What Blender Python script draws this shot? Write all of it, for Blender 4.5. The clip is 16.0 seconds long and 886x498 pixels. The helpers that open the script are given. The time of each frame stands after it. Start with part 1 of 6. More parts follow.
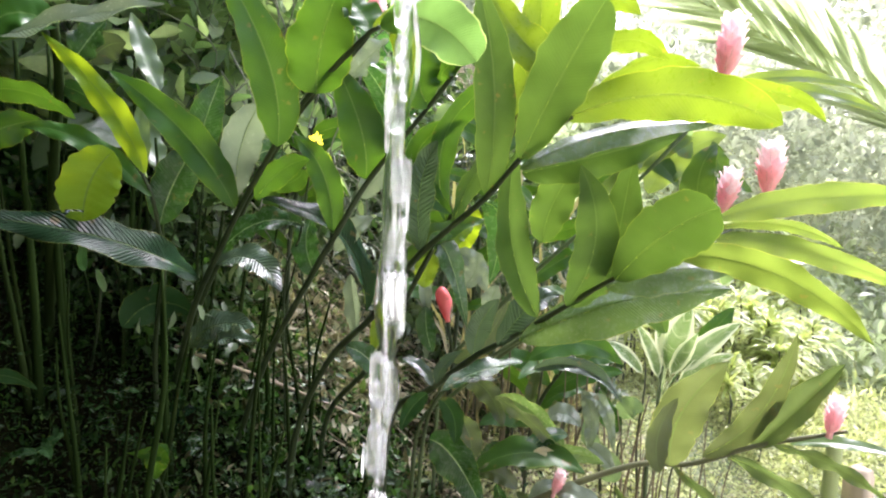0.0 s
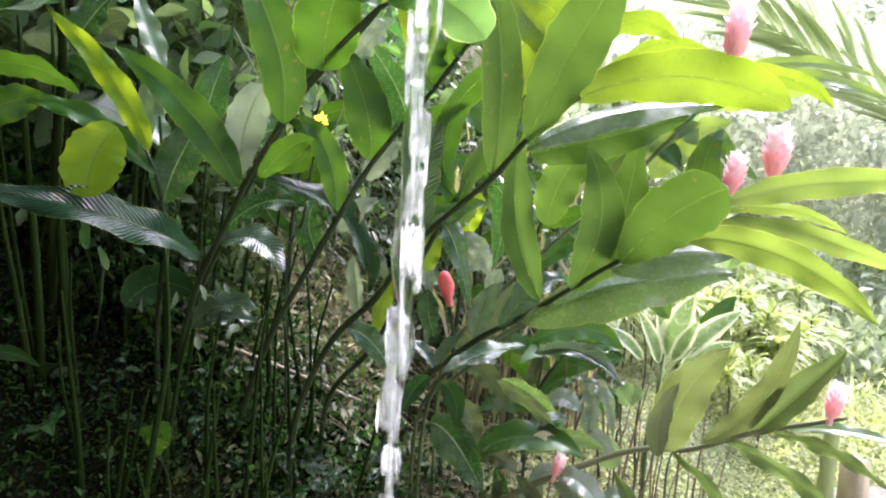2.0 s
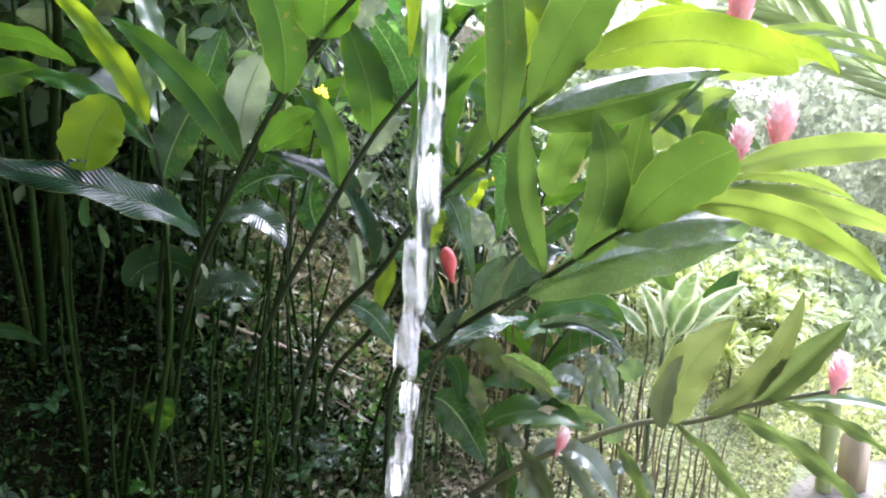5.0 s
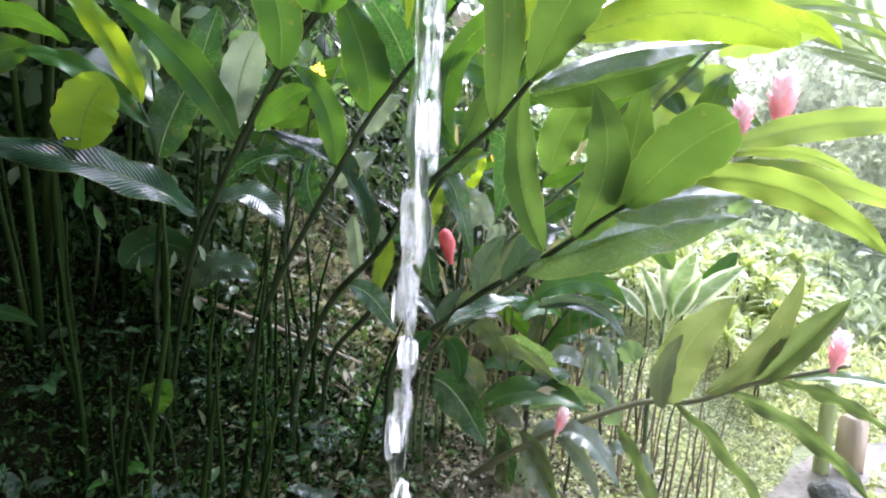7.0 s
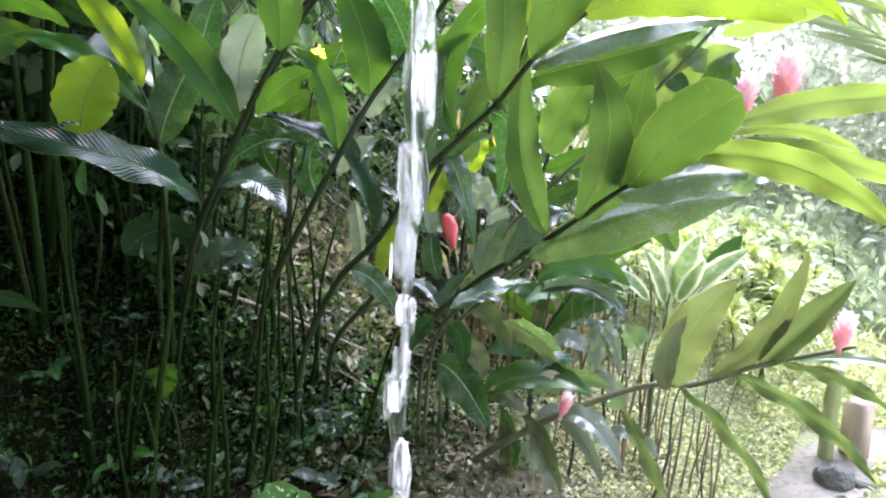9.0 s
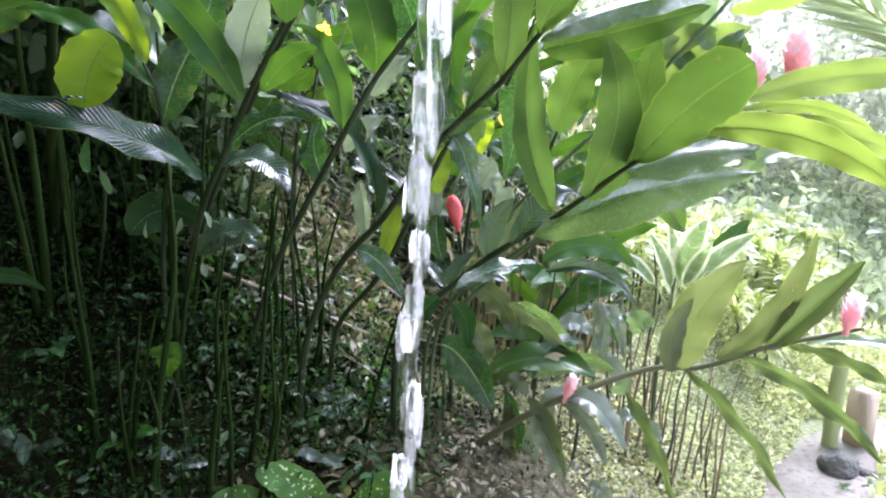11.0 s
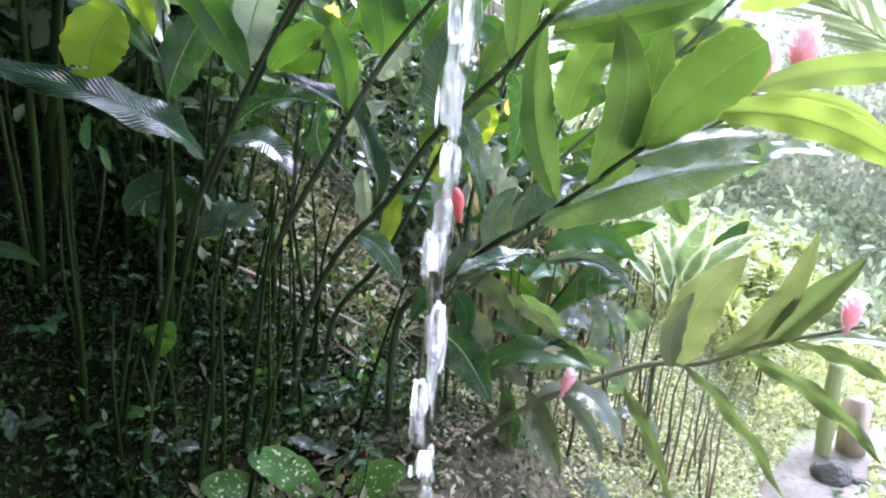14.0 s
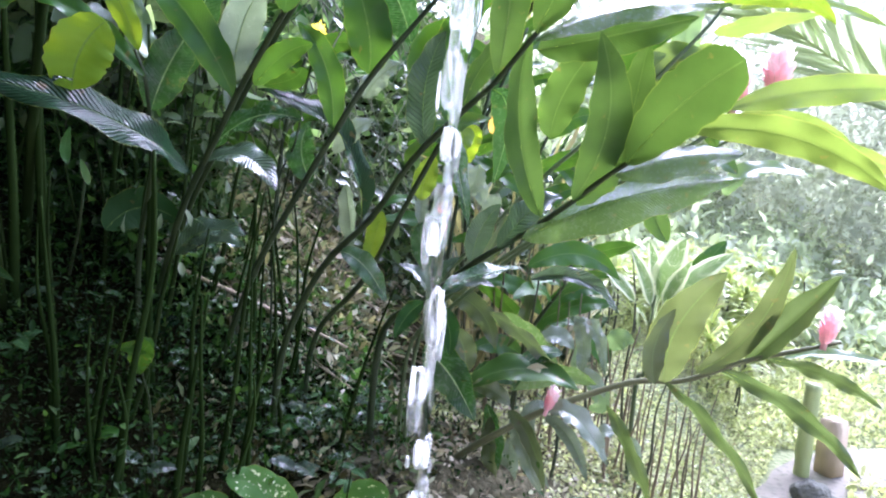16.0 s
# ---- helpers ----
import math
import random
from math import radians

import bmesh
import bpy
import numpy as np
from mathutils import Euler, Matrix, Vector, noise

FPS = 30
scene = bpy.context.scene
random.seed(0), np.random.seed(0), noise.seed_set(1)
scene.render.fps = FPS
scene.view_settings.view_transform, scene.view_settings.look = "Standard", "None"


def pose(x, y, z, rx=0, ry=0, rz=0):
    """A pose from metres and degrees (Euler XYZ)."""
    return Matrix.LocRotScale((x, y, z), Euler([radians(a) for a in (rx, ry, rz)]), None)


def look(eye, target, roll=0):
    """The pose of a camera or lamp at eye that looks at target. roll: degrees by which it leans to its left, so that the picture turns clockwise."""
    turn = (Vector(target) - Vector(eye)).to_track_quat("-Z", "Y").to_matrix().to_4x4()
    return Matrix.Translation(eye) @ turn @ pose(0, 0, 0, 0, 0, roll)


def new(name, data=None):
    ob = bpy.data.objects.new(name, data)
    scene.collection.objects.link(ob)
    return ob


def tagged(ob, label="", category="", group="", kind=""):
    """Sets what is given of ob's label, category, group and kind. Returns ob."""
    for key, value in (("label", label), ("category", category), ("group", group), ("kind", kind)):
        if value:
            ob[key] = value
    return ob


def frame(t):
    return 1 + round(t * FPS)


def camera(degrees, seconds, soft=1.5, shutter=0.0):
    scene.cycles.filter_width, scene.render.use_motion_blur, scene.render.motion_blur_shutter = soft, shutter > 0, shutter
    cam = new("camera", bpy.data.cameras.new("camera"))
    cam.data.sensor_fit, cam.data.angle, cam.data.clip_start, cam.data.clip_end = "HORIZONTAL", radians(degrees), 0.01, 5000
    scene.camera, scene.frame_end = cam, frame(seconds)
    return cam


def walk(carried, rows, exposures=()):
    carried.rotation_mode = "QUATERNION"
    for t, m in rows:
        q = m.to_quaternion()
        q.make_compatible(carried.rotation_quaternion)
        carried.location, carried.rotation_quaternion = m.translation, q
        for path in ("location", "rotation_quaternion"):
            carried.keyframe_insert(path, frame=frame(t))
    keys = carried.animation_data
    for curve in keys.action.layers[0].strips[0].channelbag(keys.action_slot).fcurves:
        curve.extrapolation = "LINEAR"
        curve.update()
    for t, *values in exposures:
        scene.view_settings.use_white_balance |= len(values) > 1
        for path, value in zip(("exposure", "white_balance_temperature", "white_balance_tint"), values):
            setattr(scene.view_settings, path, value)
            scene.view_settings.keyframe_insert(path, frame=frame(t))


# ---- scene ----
cam = camera(73.0, 16.0, soft=2.1)
PATH = [
    (0, (0.000, -0.000, 1.950), (0.000, 1.985, 1.706), 0.00),
    (0.5, (-0.003, -0.001, 1.944), (-0.004, 1.984, 1.694), 0.08),
    (1, (-0.007, -0.001, 1.937), (-0.007, 1.983, 1.679), 0.40),
    (1.5, (-0.010, -0.000, 1.928), (-0.009, 1.982, 1.663), 0.62),
    (2, (-0.016, -0.002, 1.918), (-0.012, 1.980, 1.648), 0.80),
    (2.5, (-0.019, -0.001, 1.909), (-0.014, 1.980, 1.632), 0.85),
    (3, (-0.023, -0.002, 1.902), (-0.016, 1.977, 1.618), 0.99),
    (3.5, (-0.028, -0.002, 1.896), (-0.016, 1.977, 1.604), 1.01),
    (4, (-0.030, -0.001, 1.886), (-0.019, 1.977, 1.590), 0.80),
    (6.5, (-0.035, 0.009, 1.844), (-0.017, 1.981, 1.511), -0.07),
    (7, (-0.033, 0.010, 1.834), (-0.016, 1.980, 1.493), 0.14),
    (7.5, (-0.034, 0.011, 1.825), (-0.015, 1.981, 1.477), 0.19),
    (8, (-0.032, 0.010, 1.818), (-0.016, 1.978, 1.465), 0.04),
    (8.5, (-0.027, 0.008, 1.811), (-0.020, 1.976, 1.453), -0.27),
    (9, (-0.028, 0.010, 1.803), (-0.024, 1.976, 1.438), -0.31),
    (11.5, (-0.042, 0.013, 1.736), (-0.047, 1.975, 1.353), 0.03),
    (12, (-0.046, 0.011, 1.719), (-0.049, 1.975, 1.340), 0.26),
    (12.5, (-0.051, 0.012, 1.704), (-0.050, 1.977, 1.331), 0.56),
    (13, (-0.054, 0.012, 1.693), (-0.050, 1.978, 1.327), 0.98),
    (13.5, (-0.062, 0.013, 1.682), (-0.048, 1.980, 1.323), 1.54),
    (14, (-0.068, 0.012, 1.672), (-0.046, 1.982, 1.326), 1.74),
    (14.5, (-0.077, 0.012, 1.661), (-0.045, 1.989, 1.357), 1.86),
    (15, (-0.078, 0.009, 1.651), (-0.040, 1.989, 1.372), 2.13),
    (15.5, (-0.085, 0.009, 1.645), (-0.024, 1.991, 1.383), 2.20),
    (16, (-0.084, 0.006, 1.637), (0.005, 1.988, 1.382), 2.28),
]
walk(cam, [(t, look(eye, target, roll)) for t, eye, target, roll in PATH], exposures=[(0.0, 2.28, 5850, 24), (3.5, 2.31, 5420, 27), (8.0, 2.34, 5300, 28), (12.0, 2.40, 5200, 30), (16.0, 2.44, 5020, 33)])

# ---- sky, sun ----
SUN_WAY = Vector((0.48, 0.55, 0.72)).normalized()      # towards the sun: behind the plants, high, to the right
world = bpy.data.worlds.new("world")
scene.world = world
world.use_nodes = True
wn, wl = world.node_tree.nodes, world.node_tree.links
sky = wn.new("ShaderNodeTexSky")
sky.sky_type, sky.sun_disc = "NISHITA", False
sky.sun_elevation, sky.sun_rotation = math.asin(SUN_WAY.z), math.atan2(SUN_WAY.x, SUN_WAY.y)
sky.air_density, sky.dust_density, sky.ozone_density = 1.0, 6.0, 1.0
veil = wn.new("ShaderNodeHueSaturation")               # humid, milky air: a paler sky
veil.inputs["Saturation"].default_value = 0.45
wl.new(sky.outputs[0], veil.inputs["Color"])
wl.new(veil.outputs[0], wn["Background"].inputs[0])
wn["Background"].inputs[1].default_value = 0.15
sun_data = bpy.data.lights.new("sun", "SUN")
sun_data.energy, sun_data.angle, sun_data.color = 2.4, radians(45), (1.0, 0.96, 0.88)
sun = new("sun", sun_data)
sun.matrix_world = look(SUN_WAY * 20, (0, 0, 0))


# ---- materials ----
def shader(name):
    m = bpy.data.materials.new(name)
    m.use_nodes = True
    return m, m.node_tree.nodes, m.node_tree.links, m.node_tree.nodes["Principled BSDF"]


def math_node(n, l, op, a, b=None):
    q = n.new("ShaderNodeMath")
    q.operation = op
    for k, v in enumerate((a, b)):
        if v is None:
            continue
        if isinstance(v, (int, float)):
            q.inputs[k].default_value = v
        else:
            l.new(v, q.inputs[k])
    return q.outputs[0]


def mix_color(n, l, fac, a, b, kind="MIX"):
    q = n.new("ShaderNodeMix")
    q.data_type, q.blend_type = "RGBA", kind
    for k, v in ((0, fac), (6, a), (7, b)):
        if isinstance(v, (int, float)):
            q.inputs[k].default_value = v
        elif isinstance(v, tuple):
            q.inputs[k].default_value = (*v, 1)
        else:
            l.new(v, q.inputs[k])
    return q.outputs[2]


def ramp(n, l, src, a, b):
    q = n.new("ShaderNodeMapRange")
    q.inputs[1].default_value, q.inputs[2].default_value = a, b
    l.new(src, q.inputs[0])
    return q.outputs[0]


def noise_tex(n, l, scale, detail=3, vec=None):
    q = n.new("ShaderNodeTexNoise")
    q.inputs["Scale"].default_value, q.inputs["Detail"].default_value = scale, detail
    if vec is None:
        tc = n.new("ShaderNodeTexCoord")
        vec = tc.outputs["Object"]
    l.new(vec, q.inputs["Vector"])
    return q


def blade_material(name, dark, light, through_color, sheer=0.4, rough=0.34, edge=(0.4, 0.42, 0.06), edge_at=0.965, edge_by=0.45,
                   spots=None, stripes=None, veins=0.12, spread=0.35, coat=0.25, lift=(4.0, 4.0, 2.2), ribs=300.0, shine=0.5, rib_color=(0.18, 0.28, 0.08), rib_by=0.35):
    """A leaf: midrib, side veins in relief, mottled green, light shining through it."""
    m, n, l, p = shader(name)
    uv = n.new("ShaderNodeUVMap")
    sep = n.new("ShaderNodeSeparateXYZ")
    l.new(uv.outputs[0], sep.inputs[0])
    across = math_node(n, l, "ABSOLUTE", math_node(n, l, "SUBTRACT", sep.outputs[0], 0.5))
    across = math_node(n, l, "MULTIPLY", across, 2.0)
    run = math_node(n, l, "SUBTRACT", math_node(n, l, "MULTIPLY", sep.outputs[1], ribs), math_node(n, l, "MULTIPLY", across, ribs * 0.115))
    sway = noise_tex(n, l, 14.0, 3)
    run = math_node(n, l, "ADD", run, math_node(n, l, "MULTIPLY", sway.outputs[0], 5.0))
    wave = math_node(n, l, "SINE", run)
    fine = math_node(n, l, "SINE", math_node(n, l, "MULTIPLY", run, 3.1))
    big = noise_tex(n, l, 9.0, 4)
    small = noise_tex(n, l, 70.0, 2)
    info = n.new("ShaderNodeObjectInfo")
    col = mix_color(n, l, ramp(n, l, big.outputs[0], 0.35, 0.7), dark, light)
    col = mix_color(n, l, math_node(n, l, "MULTIPLY", ramp(n, l, info.outputs["Random"], 0.0, 1.0), spread), col, light)
    col = mix_color(n, l, math_node(n, l, "MULTIPLY", ramp(n, l, wave, 0.4, 1.0), 0.07), col, light)
    if stripes:
        streak = noise_tex(n, l, 5.0, 3)
        comb = n.new("ShaderNodeCombineXYZ")
        l.new(math_node(n, l, "MULTIPLY", run, 0.22), comb.inputs[0])
        l.new(sep.outputs[1], comb.inputs[1])
        l.new(comb.outputs[0], streak.inputs["Vector"])
        mask = math_node(n, l, "ADD", ramp(n, l, across, 0.50, 0.74), math_node(n, l, "MULTIPLY", ramp(n, l, streak.outputs[0], 0.53, 0.61), 0.9))
        mask = math_node(n, l, "MINIMUM", mask, 1.0)
        col = mix_color(n, l, mask, col, stripes)
    if spots:
        dots = noise_tex(n, l, 85.0, 2)
        inner = math_node(n, l, "MULTIPLY", ramp(n, l, dots.outputs[0], 0.61, 0.65), ramp(n, l, across, 0.95, 0.6))
        col = mix_color(n, l, inner, col, spots)
    rib = ramp(n, l, across, 0.05, 0.02)
    col = mix_color(n, l, math_node(n, l, "MULTIPLY", rib, rib_by), col, rib_color)
    col = mix_color(n, l, math_node(n, l, "MULTIPLY", ramp(n, l, across, edge_at, 1.0), edge_by), col, edge)
    blot = ramp(n, l, noise_tex(n, l, 26.0, 5).outputs[0], 0.66, 0.72)
    col = mix_color(n, l, math_node(n, l, "MULTIPLY", blot, 0.5), col, (0.16, 0.11, 0.04))
    l.new(col, p.inputs["Base Color"])
    l.new(math_node(n, l, "ADD", math_node(n, l, "MULTIPLY", small.outputs[0], 0.22), rough - 0.11), p.inputs["Roughness"])
    p.inputs["Specular IOR Level"].default_value = shine
    p.inputs["Coat Weight"].default_value, p.inputs["Coat Roughness"].default_value = coat, 0.22
    bump = n.new("ShaderNodeBump")
    bump.inputs["Strength"].default_value, bump.inputs["Distance"].default_value = veins, 0.004
    h = math_node(n, l, "ADD", math_node(n, l, "MULTIPLY", wave, 0.32), math_node(n, l, "MULTIPLY", fine, 0.10))
    h = math_node(n, l, "ADD", h, math_node(n, l, "MULTIPLY", big.outputs[0], 2.5))
    h = math_node(n, l, "SUBTRACT", h, math_node(n, l, "MULTIPLY", rib, 1.6))
    l.new(h, bump.inputs["Height"])
    l.new(bump.outputs[0], p.inputs["Normal"])
    tr = n.new("ShaderNodeBsdfTranslucent")
    tcol = mix_color(n, l, 0.5, through_color, mix_color(n, l, 1.0, col, lift, "MULTIPLY"))
    tcol = mix_color(n, l, math_node(n, l, "MULTIPLY", rib, 0.45), tcol, (0.06, 0.11, 0.02))
    l.new(tcol, tr.inputs[0])
    l.new(bump.outputs[0], tr.inputs["Normal"])
    mx = n.new("ShaderNodeMixShader")
    mx.inputs[0].default_value = sheer
    l.new(p.outputs[0], mx.inputs[1])
    l.new(tr.outputs[0], mx.inputs[2])
    l.new(mx.outputs[0], n["Material Output"].inputs[0])
    return m


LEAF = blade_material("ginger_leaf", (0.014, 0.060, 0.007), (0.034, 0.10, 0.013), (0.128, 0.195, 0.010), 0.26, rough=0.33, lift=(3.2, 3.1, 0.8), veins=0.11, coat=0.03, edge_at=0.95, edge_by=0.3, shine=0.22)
# Lit copies of LEAF: sun shining through is put into their colours.
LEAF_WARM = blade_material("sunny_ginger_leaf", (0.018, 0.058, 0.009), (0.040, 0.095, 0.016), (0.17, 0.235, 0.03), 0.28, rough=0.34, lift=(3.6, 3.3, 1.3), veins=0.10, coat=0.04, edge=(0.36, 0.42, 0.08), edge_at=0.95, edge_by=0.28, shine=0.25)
LEAF_LIT = blade_material("lit_fresh_ginger_leaf", (0.040, 0.10, 0.006), (0.075, 0.15, 0.012), (0.30, 0.335, 0.016), 0.33, rough=0.3, lift=(4.0, 3.35, 0.9), veins=0.09, coat=0.05, shine=0.25)
LEAF_GLOSS = blade_material("glossy_leaf", (0.04, 0.085, 0.03), (0.08, 0.145, 0.05), (0.22, 0.31, 0.07), 0.36, rough=0.26, lift=(4.2, 3.8, 1.8), veins=0.55, ribs=420.0, coat=0.9, shine=0.6)
LEAF_WET = blade_material("wet_pale_leaf", (0.05, 0.12, 0.03), (0.09, 0.18, 0.06), (0.30, 0.44, 0.10), 0.42, rough=0.2, lift=(3.4, 3.6, 2.0), veins=0.1, coat=0.3, edge=(0.6, 0.65, 0.3), edge_at=0.93, edge_by=0.7, shine=0.5)
LEAF_PALE = blade_material("ginger_leaf_pale", (0.06, 0.11, 0.045), (0.10, 0.16, 0.065), (0.28, 0.36, 0.13), 0.32)
# Shaded copy of LEAF for inner blades, their shade put into the colour.
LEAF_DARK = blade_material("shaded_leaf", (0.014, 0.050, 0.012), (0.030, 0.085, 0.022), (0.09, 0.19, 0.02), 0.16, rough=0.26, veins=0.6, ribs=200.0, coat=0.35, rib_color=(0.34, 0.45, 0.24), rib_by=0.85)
LEAF_RIBBED = blade_material("ribbed_dark_leaf", (0.006, 0.024, 0.010), (0.015, 0.046, 0.017), (0.08, 0.15, 0.03), 0.10, rough=0.19, veins=1.2, ribs=260.0, coat=0.0, shine=0.3)
# Pale grey base paints in the sky's reflection on wet blades.
LEAF_SILVER = blade_material("sky_silvered_leaf", (0.14, 0.185, 0.135), (0.21, 0.265, 0.20), (0.22, 0.28, 0.17), 0.20, rough=0.24, veins=0.9, ribs=300.0, coat=0.7)
LEAF_GLINT = blade_material("glinting_ribbed_leaf", (0.03, 0.06, 0.03), (0.06, 0.10, 0.06), (0.12, 0.2, 0.06), 0.15, rough=0.2, veins=1.1, ribs=140.0, coat=0.5, shine=0.6)
LEAF_CREAM = blade_material("withered_cream_leaf", (0.45, 0.40, 0.24), (0.6, 0.55, 0.36), (0.5, 0.45, 0.2), 0.25, rough=0.5, veins=0.2, coat=0.0)
LEAF_DULL = blade_material("dull_olive_leaf", (0.032, 0.050, 0.019), (0.058, 0.082, 0.031), (0.13, 0.165, 0.045), 0.22, rough=0.38, veins=0.2)
# Paler lit copy, with sun and haze mixed into the green.
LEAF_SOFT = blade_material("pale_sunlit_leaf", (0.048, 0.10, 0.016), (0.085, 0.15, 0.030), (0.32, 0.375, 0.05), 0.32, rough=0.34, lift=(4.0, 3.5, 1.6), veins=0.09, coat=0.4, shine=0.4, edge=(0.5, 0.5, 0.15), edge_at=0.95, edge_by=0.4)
# Darker still: deep shade painted as leaf green.
LEAF_DEEP = blade_material("deep_shade_leaf", (0.010, 0.040, 0.010), (0.020, 0.06, 0.014), (0.06, 0.13, 0.015), 0.12, rough=0.5, veins=0.3, ribs=260.0, coat=0.0, shine=0.15)
LEAF_OLIVE = blade_material("olive_leaf", (0.055, 0.074, 0.024), (0.085, 0.108, 0.038), (0.155, 0.185, 0.05), 0.28)
LEAF_HANG = blade_material("hanging_leaf", (0.050, 0.078, 0.024), (0.082, 0.115, 0.040), (0.12, 0.16, 0.04), 0.24, rough=0.4, veins=0.1, coat=0.15, shine=0.3)
# Yellow-green of young leaves; on shoot_f it stands in for sunlight.
LEAF_YOUNG_LIT = blade_material("lit_young_leaf", (0.09, 0.18, 0.006), (0.15, 0.26, 0.010), (0.56, 0.66, 0.008), 0.46, lift=(3.6, 3.1, 0.7), coat=0.05, shine=0.25)
LEAF_ORANGE = blade_material("withered_leaf", (0.45, 0.18, 0.03), (0.6, 0.28, 0.05), (0.7, 0.35, 0.05), 0.4)
LEAF_SPOT = blade_material("spotted_leaf", (0.04, 0.11, 0.02), (0.07, 0.16, 0.03), (0.20, 0.36, 0.04), 0.35, spots=(0.62, 0.66, 0.42), veins=0.2, coat=0.0, shine=0.2)
LEAF_VARIEG = blade_material("variegated_leaf", (0.07, 0.15, 0.04), (0.12, 0.22, 0.05), (0.35, 0.48, 0.12), 0.32, lift=(2.0, 2.0, 1.6), stripes=(0.74, 0.75, 0.58), edge=(0.78, 0.78, 0.6), edge_at=0.8, edge_by=1.0)
PETAL = blade_material("ginger_bract", (0.88, 0.50, 0.54), (0.92, 0.66, 0.68), (0.93, 0.55, 0.59), 0.45, edge=(0.93, 0.66, 0.68), edge_at=0.45, edge_by=0.8, lift=(1.2, 0.95, 1.0), coat=0.0, veins=0.1)
PETAL_PALE = blade_material("pale_bract", (0.88, 0.58, 0.60), (0.94, 0.80, 0.80), (0.95, 0.80, 0.81), 0.5, edge=(0.97, 0.93, 0.92), edge_at=0.3, edge_by=0.9, lift=(1.0, 0.95, 1.0), coat=0.0, veins=0.1)
BUD = blade_material("red_bud", (0.62, 0.10, 0.11), (0.78, 0.20, 0.20), (0.85, 0.22, 0.20), 0.25, edge=(0.75, 0.25, 0.24), lift=(1.2, 0.8, 0.8), coat=0.0, veins=0.1, rough=0.6, shine=0.2)
PETAL_YELLOW = blade_material("yellow_petal", (0.75, 0.6, 0.03), (0.85, 0.72, 0.08), (0.85, 0.75, 0.05), 0.4, edge=(0.85, 0.7, 0.1), veins=0.1)


def rough_material(name, a, b, scale, rough=0.7, bump_by=0.4, stretch=(1, 1, 1), distance=0.01, c=None, shine=0.4):
    m, n, l, p = shader(name)
    p.inputs["Specular IOR Level"].default_value = shine
    tc, mp = n.new("ShaderNodeTexCoord"), n.new("ShaderNodeMapping")
    mp.inputs["Scale"].default_value = stretch
    l.new(tc.outputs["Object"], mp.inputs[0])
    big = noise_tex(n, l, scale, 5, mp.outputs[0])
    small = noise_tex(n, l, scale * 7, 4, mp.outputs[0])
    col = mix_color(n, l, ramp(n, l, big.outputs[0], 0.3, 0.7), a, b)
    if c:
        col = mix_color(n, l, ramp(n, l, small.outputs[0], 0.52, 0.62), col, c)
    info = n.new("ShaderNodeObjectInfo")
    col = mix_color(n, l, math_node(n, l, "MULTIPLY", info.outputs["Random"], 0.4), col, a)
    l.new(col, p.inputs["Base Color"])
    p.inputs["Roughness"].default_value = rough
    bump = n.new("ShaderNodeBump")
    bump.inputs["Strength"].default_value, bump.inputs["Distance"].default_value = bump_by, distance
    l.new(math_node(n, l, "ADD", big.outputs[0], small.outputs[0]), bump.inputs["Height"])
    l.new(bump.outputs[0], p.inputs["Normal"])
    return m


def clump_material(name, colours, sheer=0.4, rough=0.4, shine=0.5, lift=(3.0, 3.2, 1.6)):
    """Small leaves in great number: each its own tone."""
    m, n, l, p = shader(name)
    geo = n.new("ShaderNodeNewGeometry")
    cr = n.new("ShaderNodeValToRGB")
    while len(cr.color_ramp.elements) < len(colours):
        cr.color_ramp.elements.new(0.5)
    for k, (e, c) in enumerate(zip(cr.color_ramp.elements, colours)):
        e.position, e.color = k / (len(colours) - 1), (*c, 1)
    l.new(geo.outputs["Random Per Island"], cr.inputs[0])
    nz = noise_tex(n, l, 40.0, 3)
    col = mix_color(n, l, math_node(n, l, "MULTIPLY", nz.outputs[0], 0.5), cr.outputs[0], colours[0])
    l.new(col, p.inputs["Base Color"])
    p.inputs["Roughness"].default_value = rough
    p.inputs["Specular IOR Level"].default_value = shine
    tr = n.new("ShaderNodeBsdfTranslucent")
    l.new(mix_color(n, l, 1.0, col, lift, "MULTIPLY"), tr.inputs[0])
    mx = n.new("ShaderNodeMixShader")
    mx.inputs[0].default_value = sheer
    l.new(p.outputs[0], mx.inputs[1])
    l.new(tr.outputs[0], mx.inputs[2])
    l.new(mx.outputs[0], n["Material Output"].inputs[0])
    return m


STEM_LIGHT = rough_material("green_cane", (0.06, 0.09, 0.035), (0.12, 0.16, 0.065), 14, 0.45, 0.3, (1, 1, 0.25), 0.004)
STEM_BROWN = rough_material("olive_brown_cane", (0.072, 0.076, 0.032), (0.16, 0.165, 0.07), 10, 0.5, 0.3, (1, 1, 0.25), 0.004)
# Two shaded cane copies: the clump's gloom is put into their tones.
STEM_SHADE = rough_material("shade_dark_cane", (0.010, 0.019, 0.004), (0.024, 0.039, 0.010), 12, 0.8, 0.4, (1, 1, 0.2), 0.004, shine=0.04)
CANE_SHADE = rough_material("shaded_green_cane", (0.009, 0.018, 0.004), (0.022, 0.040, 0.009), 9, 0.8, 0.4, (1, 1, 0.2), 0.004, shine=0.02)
STEM = rough_material("ginger_cane", (0.018, 0.030, 0.012), (0.046, 0.064, 0.024), 14, 0.5, 0.3, (1, 1, 0.25), 0.004, shine=0.3)
CANE = rough_material("old_cane", (0.03, 0.04, 0.018), (0.09, 0.085, 0.045), 12, 0.55, 0.4, (1, 1, 0.2), 0.004)
